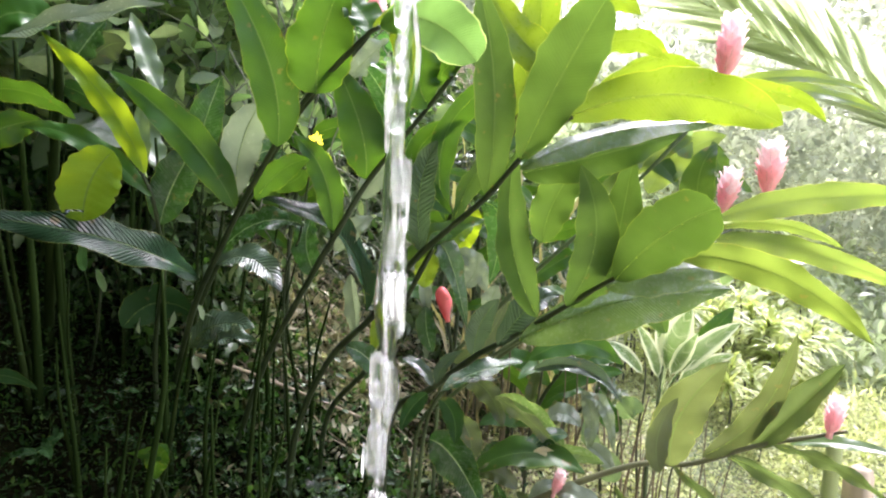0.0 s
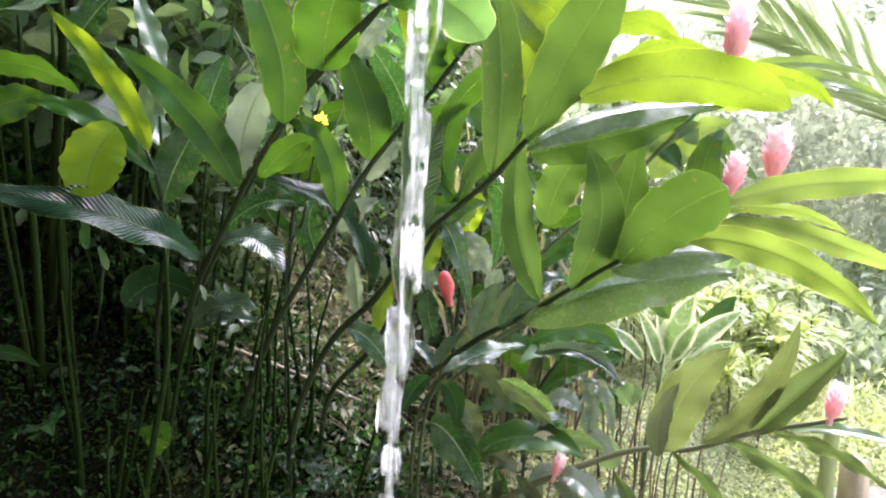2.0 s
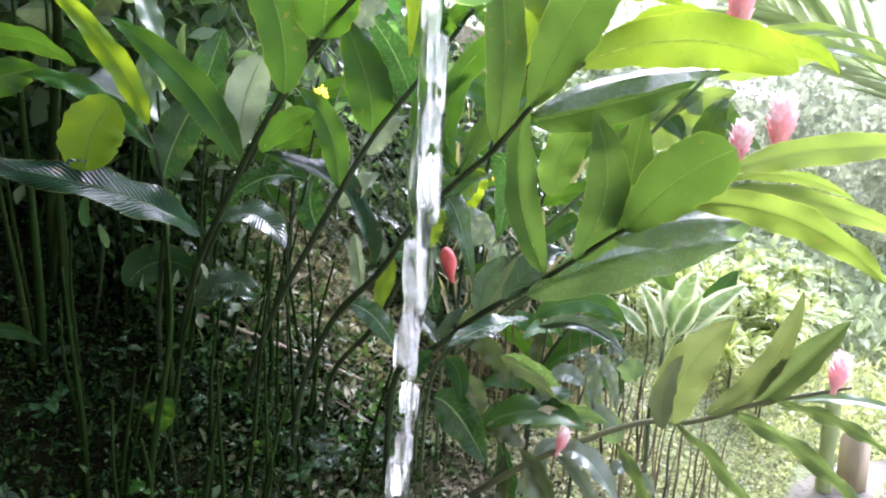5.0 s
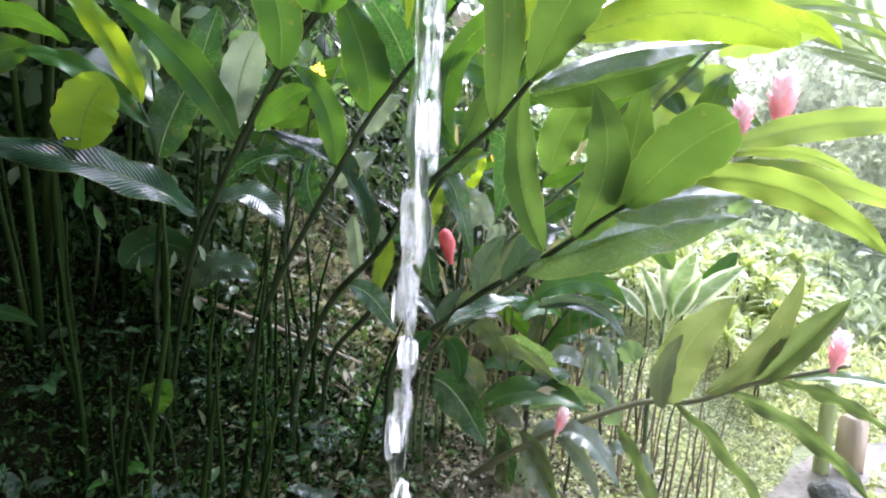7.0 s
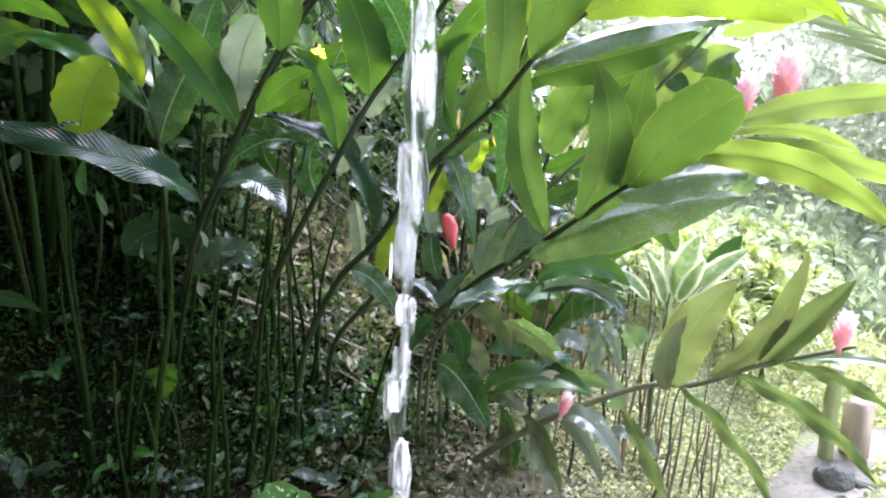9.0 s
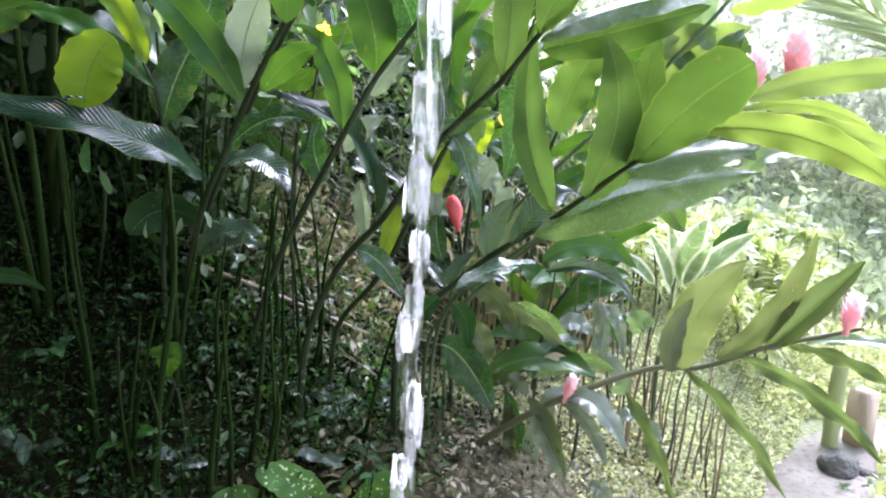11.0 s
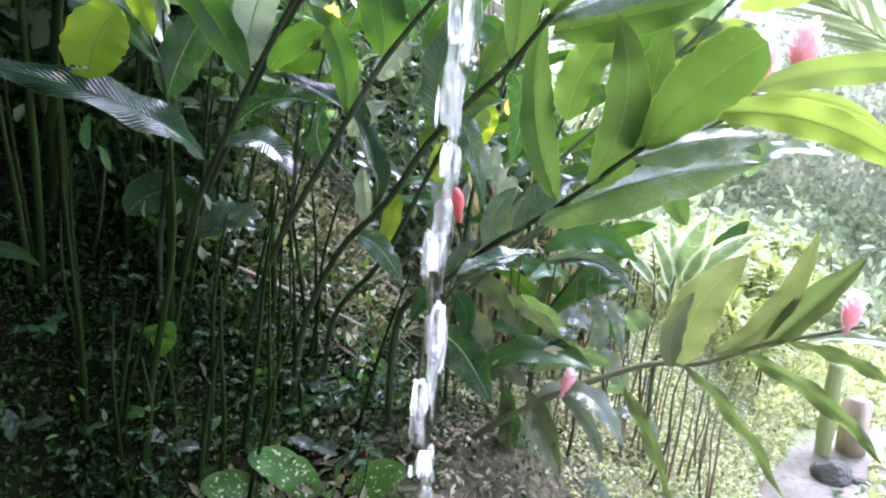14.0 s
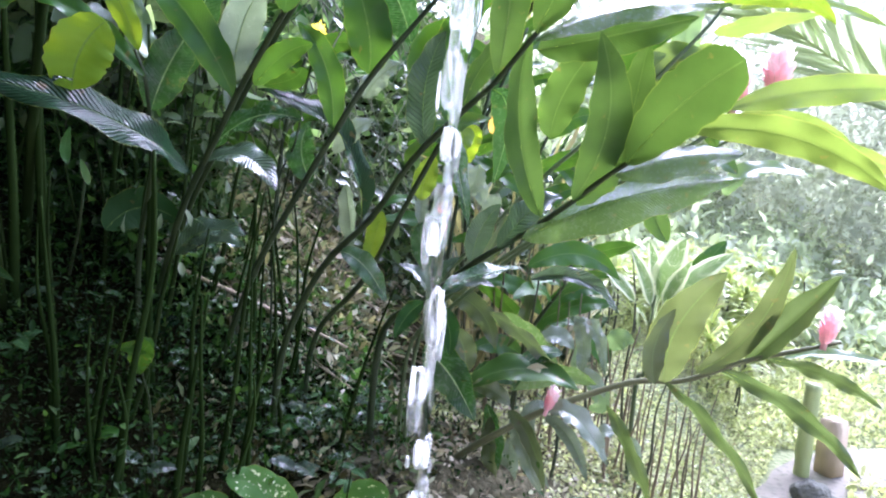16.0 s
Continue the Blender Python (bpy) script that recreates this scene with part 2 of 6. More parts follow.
DRYCANE = rough_material("straw_cane", (0.10, 0.08, 0.045), (0.22, 0.17, 0.10), 12, 0.6, 0.4, (1, 1, 0.2), 0.004)
DRY = rough_material("dry_stick", (0.32, 0.26, 0.17), (0.52, 0.45, 0.33), 16, 0.7, 0.5)
def ground_material():
    """Humus painted near black as the canes' shade, bare grey-brown earth on the bank, short grass on the sunny side.
    """
    m, n, l, p = shader("earth")
    tc = n.new("ShaderNodeTexCoord")
    sep = n.new("ShaderNodeSeparateXYZ")
    l.new(tc.outputs["Object"], sep.inputs[0])
    big, small = noise_tex(n, l, 4.0, 5), noise_tex(n, l, 34.0, 5)
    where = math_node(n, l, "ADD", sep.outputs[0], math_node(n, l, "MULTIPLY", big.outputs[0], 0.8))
    # soil tones far below real, holding the clump's shade
    shaded_humus = mix_color(n, l, ramp(n, l, big.outputs[0], 0.3, 0.7), (0.004, 0.0045, 0.002), (0.011, 0.012, 0.005))
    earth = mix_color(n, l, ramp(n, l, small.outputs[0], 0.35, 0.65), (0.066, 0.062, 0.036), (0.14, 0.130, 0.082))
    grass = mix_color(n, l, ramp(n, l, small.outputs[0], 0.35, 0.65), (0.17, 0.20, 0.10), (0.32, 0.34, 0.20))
    col = mix_color(n, l, ramp(n, l, where, 0.05, 0.45), shaded_humus, earth)
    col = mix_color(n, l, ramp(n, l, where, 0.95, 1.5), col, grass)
    l.new(col, p.inputs["Base Color"])
    p.inputs["Roughness"].default_value = 0.92
    p.inputs["Specular IOR Level"].default_value = 0.0
    bump = n.new("ShaderNodeBump")
    bump.inputs["Strength"].default_value, bump.inputs["Distance"].default_value = 0.9, 0.03
    l.new(math_node(n, l, "ADD", big.outputs[0], small.outputs[0]), bump.inputs["Height"])
    l.new(bump.outputs[0], p.inputs["Normal"])
    return m


SOIL = ground_material()
CONCRETE = rough_material("worn_concrete", (0.20, 0.18, 0.145), (0.30, 0.275, 0.225), 4, 0.9, 0.5, c=(0.17, 0.16, 0.12))
ROCK = rough_material("dark_rock", (0.06, 0.065, 0.05), (0.15, 0.15, 0.12), 6, 0.8, 0.8, distance=0.03)
WOOD = rough_material("weathered_post", (0.34, 0.27, 0.17), (0.50, 0.42, 0.29), 8, 0.75, 0.6, (1, 1, 0.12))
BAMBOO = rough_material("green_bamboo", (0.30, 0.36, 0.14), (0.45, 0.48, 0.22), 8, 0.5, 0.2, (1, 1, 0.1))
# Pale tone sends fill light back from the unseen walls.
WALL = rough_material("bounce_wall", (0.46, 0.45, 0.36), (0.54, 0.53, 0.43), 2, 0.85, 0.2)
ROOF = rough_material("roof_sheet", (0.12, 0.10, 0.09), (0.2, 0.17, 0.15), 4, 0.7, 0.3)
VINE = rough_material("grey_vine", (0.09, 0.10, 0.062), (0.21, 0.225, 0.145), 18, 0.8, 0.5)
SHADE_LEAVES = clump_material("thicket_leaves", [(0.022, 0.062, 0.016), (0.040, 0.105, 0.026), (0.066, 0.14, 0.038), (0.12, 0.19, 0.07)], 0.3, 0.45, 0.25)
# Leaf tones dropped near black to stand in for shade under the canes.
BED_LEAVES = clump_material("shade_dark_leaves", [(0.005, 0.014, 0.0025), (0.007, 0.022, 0.004), (0.011, 0.033, 0.006), (0.040, 0.078, 0.018)], 0.25, 0.48, 0.1)
HERB_LEAVES = clump_material("small_herbs", [(0.016, 0.045, 0.008), (0.03, 0.075, 0.014), (0.05, 0.115, 0.022), (0.10, 0.18, 0.05)], 0.25, 0.38, 0.4)
LOW_LEAVES = clump_material("ground_leaves", [(0.15, 0.165, 0.09), (0.30, 0.315, 0.18), (0.45, 0.455, 0.30), (0.62, 0.605, 0.48)], 0.35, 0.5)
SPIKE_LEAVES = clump_material("spiky_leaves", [(0.20, 0.235, 0.08), (0.32, 0.355, 0.15), (0.43, 0.45, 0.24), (0.56, 0.55, 0.36)], 0.3)
LITTER = clump_material("litter", [(0.026, 0.026, 0.010), (0.062, 0.058, 0.024), (0.11, 0.10, 0.046), (0.26, 0.24, 0.14), (0.035, 0.085, 0.014), (0.06, 0.125, 0.024)], 0.15, 0.6, 0.2)
LITTER_PALE = clump_material("pale_litter", [(0.16, 0.13, 0.085), (0.24, 0.20, 0.135), (0.32, 0.275, 0.195), (0.50, 0.46, 0.36), (0.19, 0.25, 0.10)], 0.1, 0.7)
# Brighter copy of the dry litter, dappled sun put into its tones.
LITTER_BRIGHT = clump_material("bright_litter", [(0.12, 0.11, 0.06), (0.27, 0.24, 0.15), (0.45, 0.40, 0.28), (0.66, 0.62, 0.49), (0.08, 0.17, 0.04), (0.16, 0.27, 0.06)], 0.15, 0.5)
SLOPE_LEAVES = clump_material("slope_leaves", [(0.020, 0.042, 0.011), (0.038, 0.072, 0.022), (0.066, 0.105, 0.040), (0.18, 0.22, 0.13)], 0.2, 0.35, 0.5)
STRAW = clump_material("straw", [(0.14, 0.12, 0.065), (0.24, 0.21, 0.12), (0.36, 0.32, 0.2)], 0.2, 0.6)
# Far, hill and palm leaves are paled to paint in the haze.
FAR_LEAVES = clump_material("hazed_far_leaves", [(0.19, 0.205, 0.145), (0.27, 0.285, 0.21), (0.35, 0.36, 0.28), (0.46, 0.465, 0.385)], 0.45, 0.6, lift=(2.6, 2.7, 2.4))
HILL_LEAVES = clump_material("hazed_hill_leaves", [(0.17, 0.20, 0.11), (0.25, 0.28, 0.17), (0.33, 0.36, 0.25), (0.43, 0.45, 0.35)], 0.45, 0.5, lift=(2.6, 2.75, 2.2))
PALM = clump_material("palm_leaflets", [(0.14, 0.17, 0.105), (0.21, 0.24, 0.155), (0.30, 0.325, 0.22)], 0.4, 0.35, lift=(2.6, 2.7, 2.1))


def water_material(name, low, high, most=1.0):
    """Clear water drawn out by its fall; streaks of air in it scatter white."""
    m, n, l, p = shader(name)
    p.inputs["Base Color"].default_value = (0.97, 0.98, 0.98, 1)
    p.inputs["Transmission Weight"].default_value = 1.0
    p.inputs["IOR"].default_value = 1.05
    p.inputs["Roughness"].default_value = 0.22
    tc, mp = n.new("ShaderNodeTexCoord"), n.new("ShaderNodeMapping")
    mp.inputs["Scale"].default_value = (1, 1, 0.07)
    l.new(tc.outputs["Object"], mp.inputs[0])
    streak = noise_tex(n, l, 190.0, 2, mp.outputs[0])
    bump = n.new("ShaderNodeBump")
    bump.inputs["Strength"].default_value, bump.inputs["Distance"].default_value = 0.5, 0.004
    l.new(streak.outputs[0], bump.inputs["Height"])
    l.new(bump.outputs[0], p.inputs["Normal"])
    tr, df = n.new("ShaderNodeBsdfTranslucent"), n.new("ShaderNodeBsdfDiffuse")
    tr.inputs[0].default_value = df.inputs[0].default_value = (0.95, 0.96, 0.91, 1)
    air, mx = n.new("ShaderNodeMixShader"), n.new("ShaderNodeMixShader")
    air.inputs[0].default_value = 0.25
    l.new(tr.outputs[0], air.inputs[1])
    l.new(df.outputs[0], air.inputs[2])
    l.new(math_node(n, l, "MULTIPLY", ramp(n, l, streak.outputs[0], low, high), most), mx.inputs[0])
    l.new(p.outputs[0], mx.inputs[1])
    l.new(air.outputs[0], mx.inputs[2])
    l.new(mx.outputs[0], n["Material Output"].inputs[0])
    return m


WATER = water_material("clear_water", 0.56, 0.85, 0.5)
FOAM = water_material("broken_water", 0.38, 0.68, 0.85)
VEIL = water_material("veiled_water", 0.38, 0.70, 0.22)


# ---- making of things ----
def part(name, data, material, parent=None, label=""):
    """One mesh object, given in world places, under a thing or a part."""
    if isinstance(data, bmesh.types.BMesh):
        me = bpy.data.meshes.new(name)
        data.to_mesh(me)
        data.free()
        data = me
    if not data.materials:
        data.materials.append(material)
    for f in data.polygons:
        f.use_smooth = True
    ob = new(name, data)
    if parent is not None:
        ob.parent = parent
        if parent.parent is None:
            ob.matrix_parent_inverse = Matrix.Translation(-parent.location)
    return tagged(ob, label)


def thing(name, label, category, place, group="", kind=""):
    ob = new(name)
    ob.empty_display_size = 0.05
    ob.location = place
    return tagged(ob, label, category, group, kind)


def along(points, count):
    """Evenly numbered places on a smooth line through the points, with their directions."""
    pts = [Vector(p) for p in points]
    pts = [pts[0] * 2 - pts[1]] + pts + [pts[-1] * 2 - pts[-2]]
    places = []
    spans = len(pts) - 3
    for k in range(count + 1):
        s = k / count * spans
        i = min(int(s), spans - 1)
        t = s - i
        a, b, c, d = pts[i : i + 4]
        places.append(0.5 * (2 * b + (c - a) * t + (2 * a - 5 * b + 4 * c - d) * t * t + (3 * b - a - 3 * c + d) * t ** 3))
    ways = [(places[min(k + 1, count)] - places[max(k - 1, 0)]).normalized() for k in range(count + 1)]
    return places, ways


def tube(points, r0, r1, rings=30, sides=8, knots=0, bm=None):
    bm = bm or bmesh.new()
    places, ways = along(points, rings)
    last = None
    side = Vector((1, 0.3, 0.2))
    for k, (p, w) in enumerate(zip(places, ways)):
        side = (side - w * side.dot(w)).normalized()
        up = w.cross(side)
        t = k / rings
        r = r0 + (r1 - r0) * t
        if knots:
            r *= 1 + 0.16 * (1 - (t * knots) % 1)
        ring = [bm.verts.new(p + (side * math.cos(a) + up * math.sin(a)) * r) for a in (2 * math.pi * q / sides for q in range(sides))]
        if last:
            for q in range(sides):
                bm.faces.new((last[q], last[(q + 1) % sides], ring[(q + 1) % sides], ring[q]))
        else:
            bm.faces.new(ring[::-1])
        last = ring
    bm.faces.new(last)
    return bm


def shoot(name, label, category, points, r0, r1, material, group=""):
    base = thing(name, label, category, points[0], group)
    part("stem", tube(points, r0, r1, 36, 8, 12), material, base)
    return base


BLADES = [0]


def leaf(parent, base, mid, tip, width, face, material, fold=0.25, wave=0.1, name="leaf", label="", stalk=0.0, ends=(0.66, 0.82)):
    """A blade from base to tip, bent towards mid, its upper side turned to face, folded along its rib, with an uneven edge."""
    BLADES[0] += 1
    rnd = random.Random(BLADES[0])
    a, m, b = Vector(base), Vector(mid), Vector(tip)
    ctrl = m * 2 - (a + b) / 2
    rows, cols = 36, 8
    bm = bmesh.new()
    lay = bm.loops.layers.uv.new("UVMap")
    grid, uvs = [], {}
    ph = [rnd.uniform(0, 6.28) for _ in range(5)]
    freq = rnd.uniform(2.2, 3.6)
    length = (b - a).length
    n0 = Vector(face)
    sag = rnd.uniform(-0.03, 0.03) * length
    twist = rnd.uniform(-0.3, 0.3)
    crown = ends[0] / (ends[0] + ends[1])
    most = crown ** ends[0] * (1 - crown) ** ends[1]
    for i in range(rows + 1):
        t = i / rows
        p = a * (1 - t) ** 2 + ctrl * 2 * t * (1 - t) + b * t * t
        w = ((ctrl - a) * (1 - t) + (b - ctrl) * t).normalized()
        n = (n0 - w * n0.dot(w)).normalized()
        n.rotate(Matrix.Rotation(twist * (t - 0.5), 3, w))
        side = w.cross(n)
        p = p + n * sag * math.sin(math.pi * t)
        shape = t ** ends[0] * (1 - t) ** ends[1] / most + 0.03 * (1 - t)
        if stalk:
            s = max(0.0, (t - stalk) / (1 - stalk))
            shape = max((math.sin(math.pi * min(1, s ** 0.75)) ** 0.7), 0.07 if t < 0.6 else 0.0)
        half = width / 2 * max(shape, 0.012)
        row = []
        for j in range(cols + 1):
            u = j / cols * 2 - 1
            au = abs(u)
            s = 1 if u > 0 else -1
            edge = 1 + (0.03 * math.sin(t * 19 + ph[2] + s) - 0.06 * abs(math.sin(t * 21 + ph[3] * s)) ** 3 + 0.014 * math.sin(t * 63 + ph[1] * s)) * au ** 3
            lift = fold * half * (au * 0.9 - 0.35 * au * au)
            ripple = wave * width * 0.75 * au ** 2 * math.sin(t * freq * 6.28 + ph[0] * s + ph[4]) * min(1, 5 * t) * min(1, 5 * (1 - t) + 0.2)
            pucker = 0.006 * width * math.sin(t * 55 - au * 7 + ph[1])
            v = bm.verts.new(p + side * (u * half * edge * (1 - 0.12 * fold)) + n * (lift + ripple + pucker))
            uvs[v] = (j / cols, t)
            row.append(v)
        grid.append(row)
    for i in range(rows):
        for j in range(cols):
            f = bm.faces.new((grid[i][j], grid[i][j + 1], grid[i + 1][j + 1], grid[i + 1][j]))
            for lp in f.loops:
                lp[lay].uv = uvs[lp.vert]
    ob = part(name, bm, material, parent, label)
    if length > 0.12 and name == "leaf":
        # the rib stands out on the under side
        places = []
        for t in (0.0, 0.25, 0.5, 0.75, 0.93):
            p = a * (1 - t) ** 2 + ctrl * 2 * t * (1 - t) + b * t * t
            w = ((ctrl - a) * (1 - t) + (b - ctrl) * t).normalized()
            n = (n0 - w * n0.dot(w)).normalized()
            n.rotate(Matrix.Rotation(twist * (t - 0.5), 3, w))
            places.append(p + n * (sag * math.sin(math.pi * t) - 0.0012))
        part("midrib", tube(places, 0.0010, 0.0004, 14, 5), RIB, ob)
    return ob


RIB = blade_material("leaf_rib", (0.08, 0.15, 0.04), (0.12, 0.2, 0.06), (0.25, 0.36, 0.06), 0.5)

BRACT = None


def bract_mesh():
    """One boat-shaped bract, 1 long, pointing along +z, its back to +x."""
    me = bpy.data.meshes.new("bract")
    vs, fs = [], []
    for i in range(6):
        t = i / 5
        half = 0.34 * math.sin(math.pi * (0.12 + 0.82 * t)) ** 0.8
        for j in range(5):
            u = j / 2 - 1
            vs.append((0.32 * math.sin(1.5 * t) * (1 - 0.35 * u * u) + 0.22 * t * t * t - 0.18 * u * u * (1 - t), u * half, t))
    for i in range(5):
        for j in range(4):
            q = i * 5 + j
            fs.append((q, q + 1, q + 6, q + 5))
    me.from_pydata(vs, [], fs)
    uv = me.uv_layers.new(name="UVMap")
    for lp in me.loops:
        uv.data[lp.index].uv = ((lp.vertex_index % 5) / 4, (lp.vertex_index // 5) / 5)
    return me


FLOWERS = [0]


def flower(parent, base, tip, radius, label=""):
    """A cone of overlapping bracts round a short axis, on the end of a cane."""
    global BRACT
    if BRACT is None:
        BRACT = []
        for mat in (PETAL, PETAL_PALE):
            me = bract_mesh()
            me.materials.append(mat)
            for f in me.polygons:
                f.use_smooth = True
            BRACT.append(me)
    FLOWERS[0] += 1
    rnd = random.Random(900 + FLOWERS[0])
    a, b = Vector(base), Vector(tip)
    way, size = (b - a).normalized(), (b - a).length
    turn = way.to_track_quat("Z", "Y").to_matrix().to_4x4()
    axis = part("flower", tube([a - way * 0.015, a + way * size * 0.5, a + way * size * 0.9], radius * 0.28, radius * 0.15, 8, 7), PETAL, parent, "pink ginger flower cone")
    count = 44
    for k in range(count):
        t = k / count
        h = size * (0.02 + 0.78 * t)
        swell = 0.45 + 0.75 * math.sin(math.pi * min(1, 0.08 + 0.80 * t)) ** 1.1
        scale = size * (0.24 - 0.05 * t) * rnd.uniform(0.85, 1.15)
        m = Matrix.Translation(a) @ turn @ Matrix.Rotation(k * 2.39996, 4, "Z") @ Matrix.Translation((radius * 0.42 * swell, 0, h))
        m = m @ Matrix.Rotation(radians(rnd.uniform(2, 9) + 14 * max(0, t - 0.6)), 4, "Y") @ Matrix.Diagonal((scale * 0.75, scale * 1.3, scale, 1))
        ob = new("bract", BRACT[1 if t + rnd.uniform(-0.12, 0.12) > 0.46 else 0])
        ob.parent = axis
        ob.matrix_basis = m


def bud(parent, base, tip, radius, label):
    """A closed cone: broad and rounded above, narrowing to its stalk, wrapped in a few smooth bracts."""
    a, b = Vector(base), Vector(tip)
    body = bmesh.new()
    way, size = (b - a).normalized(), (b - a).length
    side = way.cross(Vector((0, 1, 0))).normalized()
    up = way.cross(side)
    last = None
    for i in range(17):
        t = i / 16
        r = radius * (0.30 + 0.70 * smooth(0.0, 0.6, t)) * math.sqrt(max(0.0, 1 - max(0.0, (t - 0.62) / 0.385) ** 2.2))
        ring = []
        for q in range(14):
            g = 2 * math.pi * q / 14
            k = r * (1 + 0.07 * math.sin(3 * g + 9 * t)) + 0.0004
            ring.append(body.verts.new(a + way * size * t + side * math.cos(g) * k + up * math.sin(g) * k))
        if last:
            for q in range(14):
                body.faces.new((last[q], last[(q + 1) % 14], ring[(q + 1) % 14], ring[q]))
        last = ring
    body.faces.new(last)
    part("flower", body, BUD, parent, label)


def smooth(a, b, x):
    t = np.clip((x - a) / (b - a), 0, 1)
    return t * t * (3 - 2 * t)


def ground_z(x, y):
    """The path lies level; left of its edge the bank rises, then a steep slope."""
    d = -0.763 * (x - 1.40) + 0.646 * (y - 2.59)
    z = 0.55 * smooth(-0.05, 0.75, d)
    z = z + np.minimum(np.maximum(d - 1.32, 0) * 1.25, 2.6 + 0.35 * np.maximum(0, d - 3.5))
    return z


def scatter(name, label, category, material, place, count, seed, size, long=2.2, lean=0.7, bend=0.3, ups=0.35):
    """Many small bent leaves: place(rng, count) gives their points, size(rng, count) their lengths."""
    rng = np.random.default_rng(seed)
    p = place(rng, count)
    count = len(p)
    s = size(rng, count)
    yaw = rng.uniform(0, 2 * math.pi, count)
    up = rng.normal(ups, lean, count)
    w = np.stack([np.cos(yaw) * np.cos(up), np.sin(yaw) * np.cos(up), np.sin(up)], 1)
    side = np.cross(w, rng.normal(0, 1, (count, 3)) * 0.5 + (0, 0, 1))
    side /= np.linalg.norm(side, axis=1)[:, None]
    n = np.cross(side, w)
    hw = (s / long / 2)[:, None]
    s = s[:, None]
    c = p + w * s * 0.5 + n * s * bend * 0.25
    tip = p + w * s - n * s * bend * 0.3
    v = np.stack([p, p + w * s * 0.28 + side * hw * 0.85 + n * s * 0.04, c + side * hw, p + w * s * 0.8 + side * hw * 0.6 - n * s * bend * 0.05, tip,
                  p + w * s * 0.8 - side * hw * 0.6 - n * s * bend * 0.05, c - side * hw, p + w * s * 0.28 - side * hw * 0.85 + n * s * 0.04, c - n * hw * 0.35], 1)
    idx = np.arange(count)[:, None, None] * 9
    quads = np.array([[0, 1, 2, 8], [8, 2, 3, 4], [0, 8, 6, 7], [8, 4, 5, 6]])
    me = bpy.data.meshes.new(name)
    me.from_pydata(v.reshape(-1, 3).tolist(), [], (idx + quads).reshape(-1, 4).tolist())
    return tagged(part(name, me, material), label, category, kind="stuff")


# ---- ground, path, hillside ----
def build_ground():
    xs = np.concatenate([np.linspace(-60, -5, 24), np.linspace(-4.6, 5, 150), np.linspace(5.5, 60, 24)])
    ys = np.concatenate([np.linspace(-60, -3, 22), np.linspace(-2.6, 7, 150), np.linspace(7.5, 90, 26)])
    gx, gy = np.meshgrid(xs, ys)
    gz = ground_z(gx, gy)
    d = -0.763 * (gx - 1.40) + 0.646 * (gy - 2.59)
    rough = np.array([[noise.fractal(Vector((x * 1.7, y * 1.7, 0)), 0.8, 2.1, 5) for x in xs] for y in ys])
    gz = gz + rough * 0.07 * smooth(0.0, 0.5, d)
    nx, ny = len(xs), len(ys)
    verts = np.stack([gx, gy, gz], -1).reshape(-1, 3).tolist()
    faces = [(r * nx + c, r * nx + c + 1, (r + 1) * nx + c + 1, (r + 1) * nx + c) for r in range(ny - 1) for c in range(nx - 1)]
    me = bpy.data.meshes.new("ground")
    me.from_pydata(verts, [], faces)
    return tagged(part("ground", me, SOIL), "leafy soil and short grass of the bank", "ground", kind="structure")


build_ground()

# a concrete walk beside the toe of the bank
def build_path():
    bm = bmesh.new()
    left = [(-1.4, -0.60), (-0.1, 0.90), (1.0, 2.15), (1.41, 2.61), (1.76, 3.0), (2.0, 3.22), (2.35, 3.38), (3.2, 3.5), (5.0, 3.6)]
    lp, lw = along([(x, y, 0) for x, y in left], 40)
    rows = []
    for p, w in zip(lp, lw):
        out = Vector((w.y, -w.x, 0))
        jag = noise.noise(p * 3) * 0.06
        rows.append([bm.verts.new(p + out * (jag + k) + Vector((0, 0, z))) for k, z in ((0.02, -0.02), (0.03, 0.028), (0.5, 0.036), (1.0, 0.034), (1.05, -0.02))])
    for a, b in zip(rows, rows[1:]):
        for k in range(4):
            bm.faces.new((a[k], a[k + 1], b[k + 1], b[k]))
    return tagged(part("path", bm, CONCRETE), "worn pale concrete garden path", "path", kind="structure")


build_path()


# ---- unseen house behind, added to block sky and bounce fill; its eave sheds the water ----
def slab(name, label, x0, x1, y0, y1, z0, z1, material, dz=0.0):
    bm = bmesh.new()
    q = [bm.verts.new((x, y, z + dz * (y - y1))) for z in (z0, z1) for x, y in ((x0, y0), (x1, y0), (x1, y1), (x0, y1))]
    for f in ((3, 2, 1, 0), (4, 5, 6, 7), (0, 1, 5, 4), (1, 2, 6, 5), (2, 3, 7, 6), (3, 0, 4, 7)):
        bm.faces.new([q[k] for k in f])
    return tagged(part(name, bm, material), label, "wall" if "wall" in name else "roof", kind="structure")


slab("wall_back", "unseen plain wall added behind the path to block sky and bounce light", -5.0, 2.2, -1.5, -1.3, -0.2, 3.3, WALL)
slab("wall_left", "unseen plain wall added beside the slope to block light", -2.95, -2.75, -1.3, 1.4, -0.2, 3.3, WALL)
slab("roof_eave", "unseen plain sloping eave added over the path to block sky", -5.4, 2.6, -1.7, 0.47, 3.0, 3.08, ROOF, -0.25)

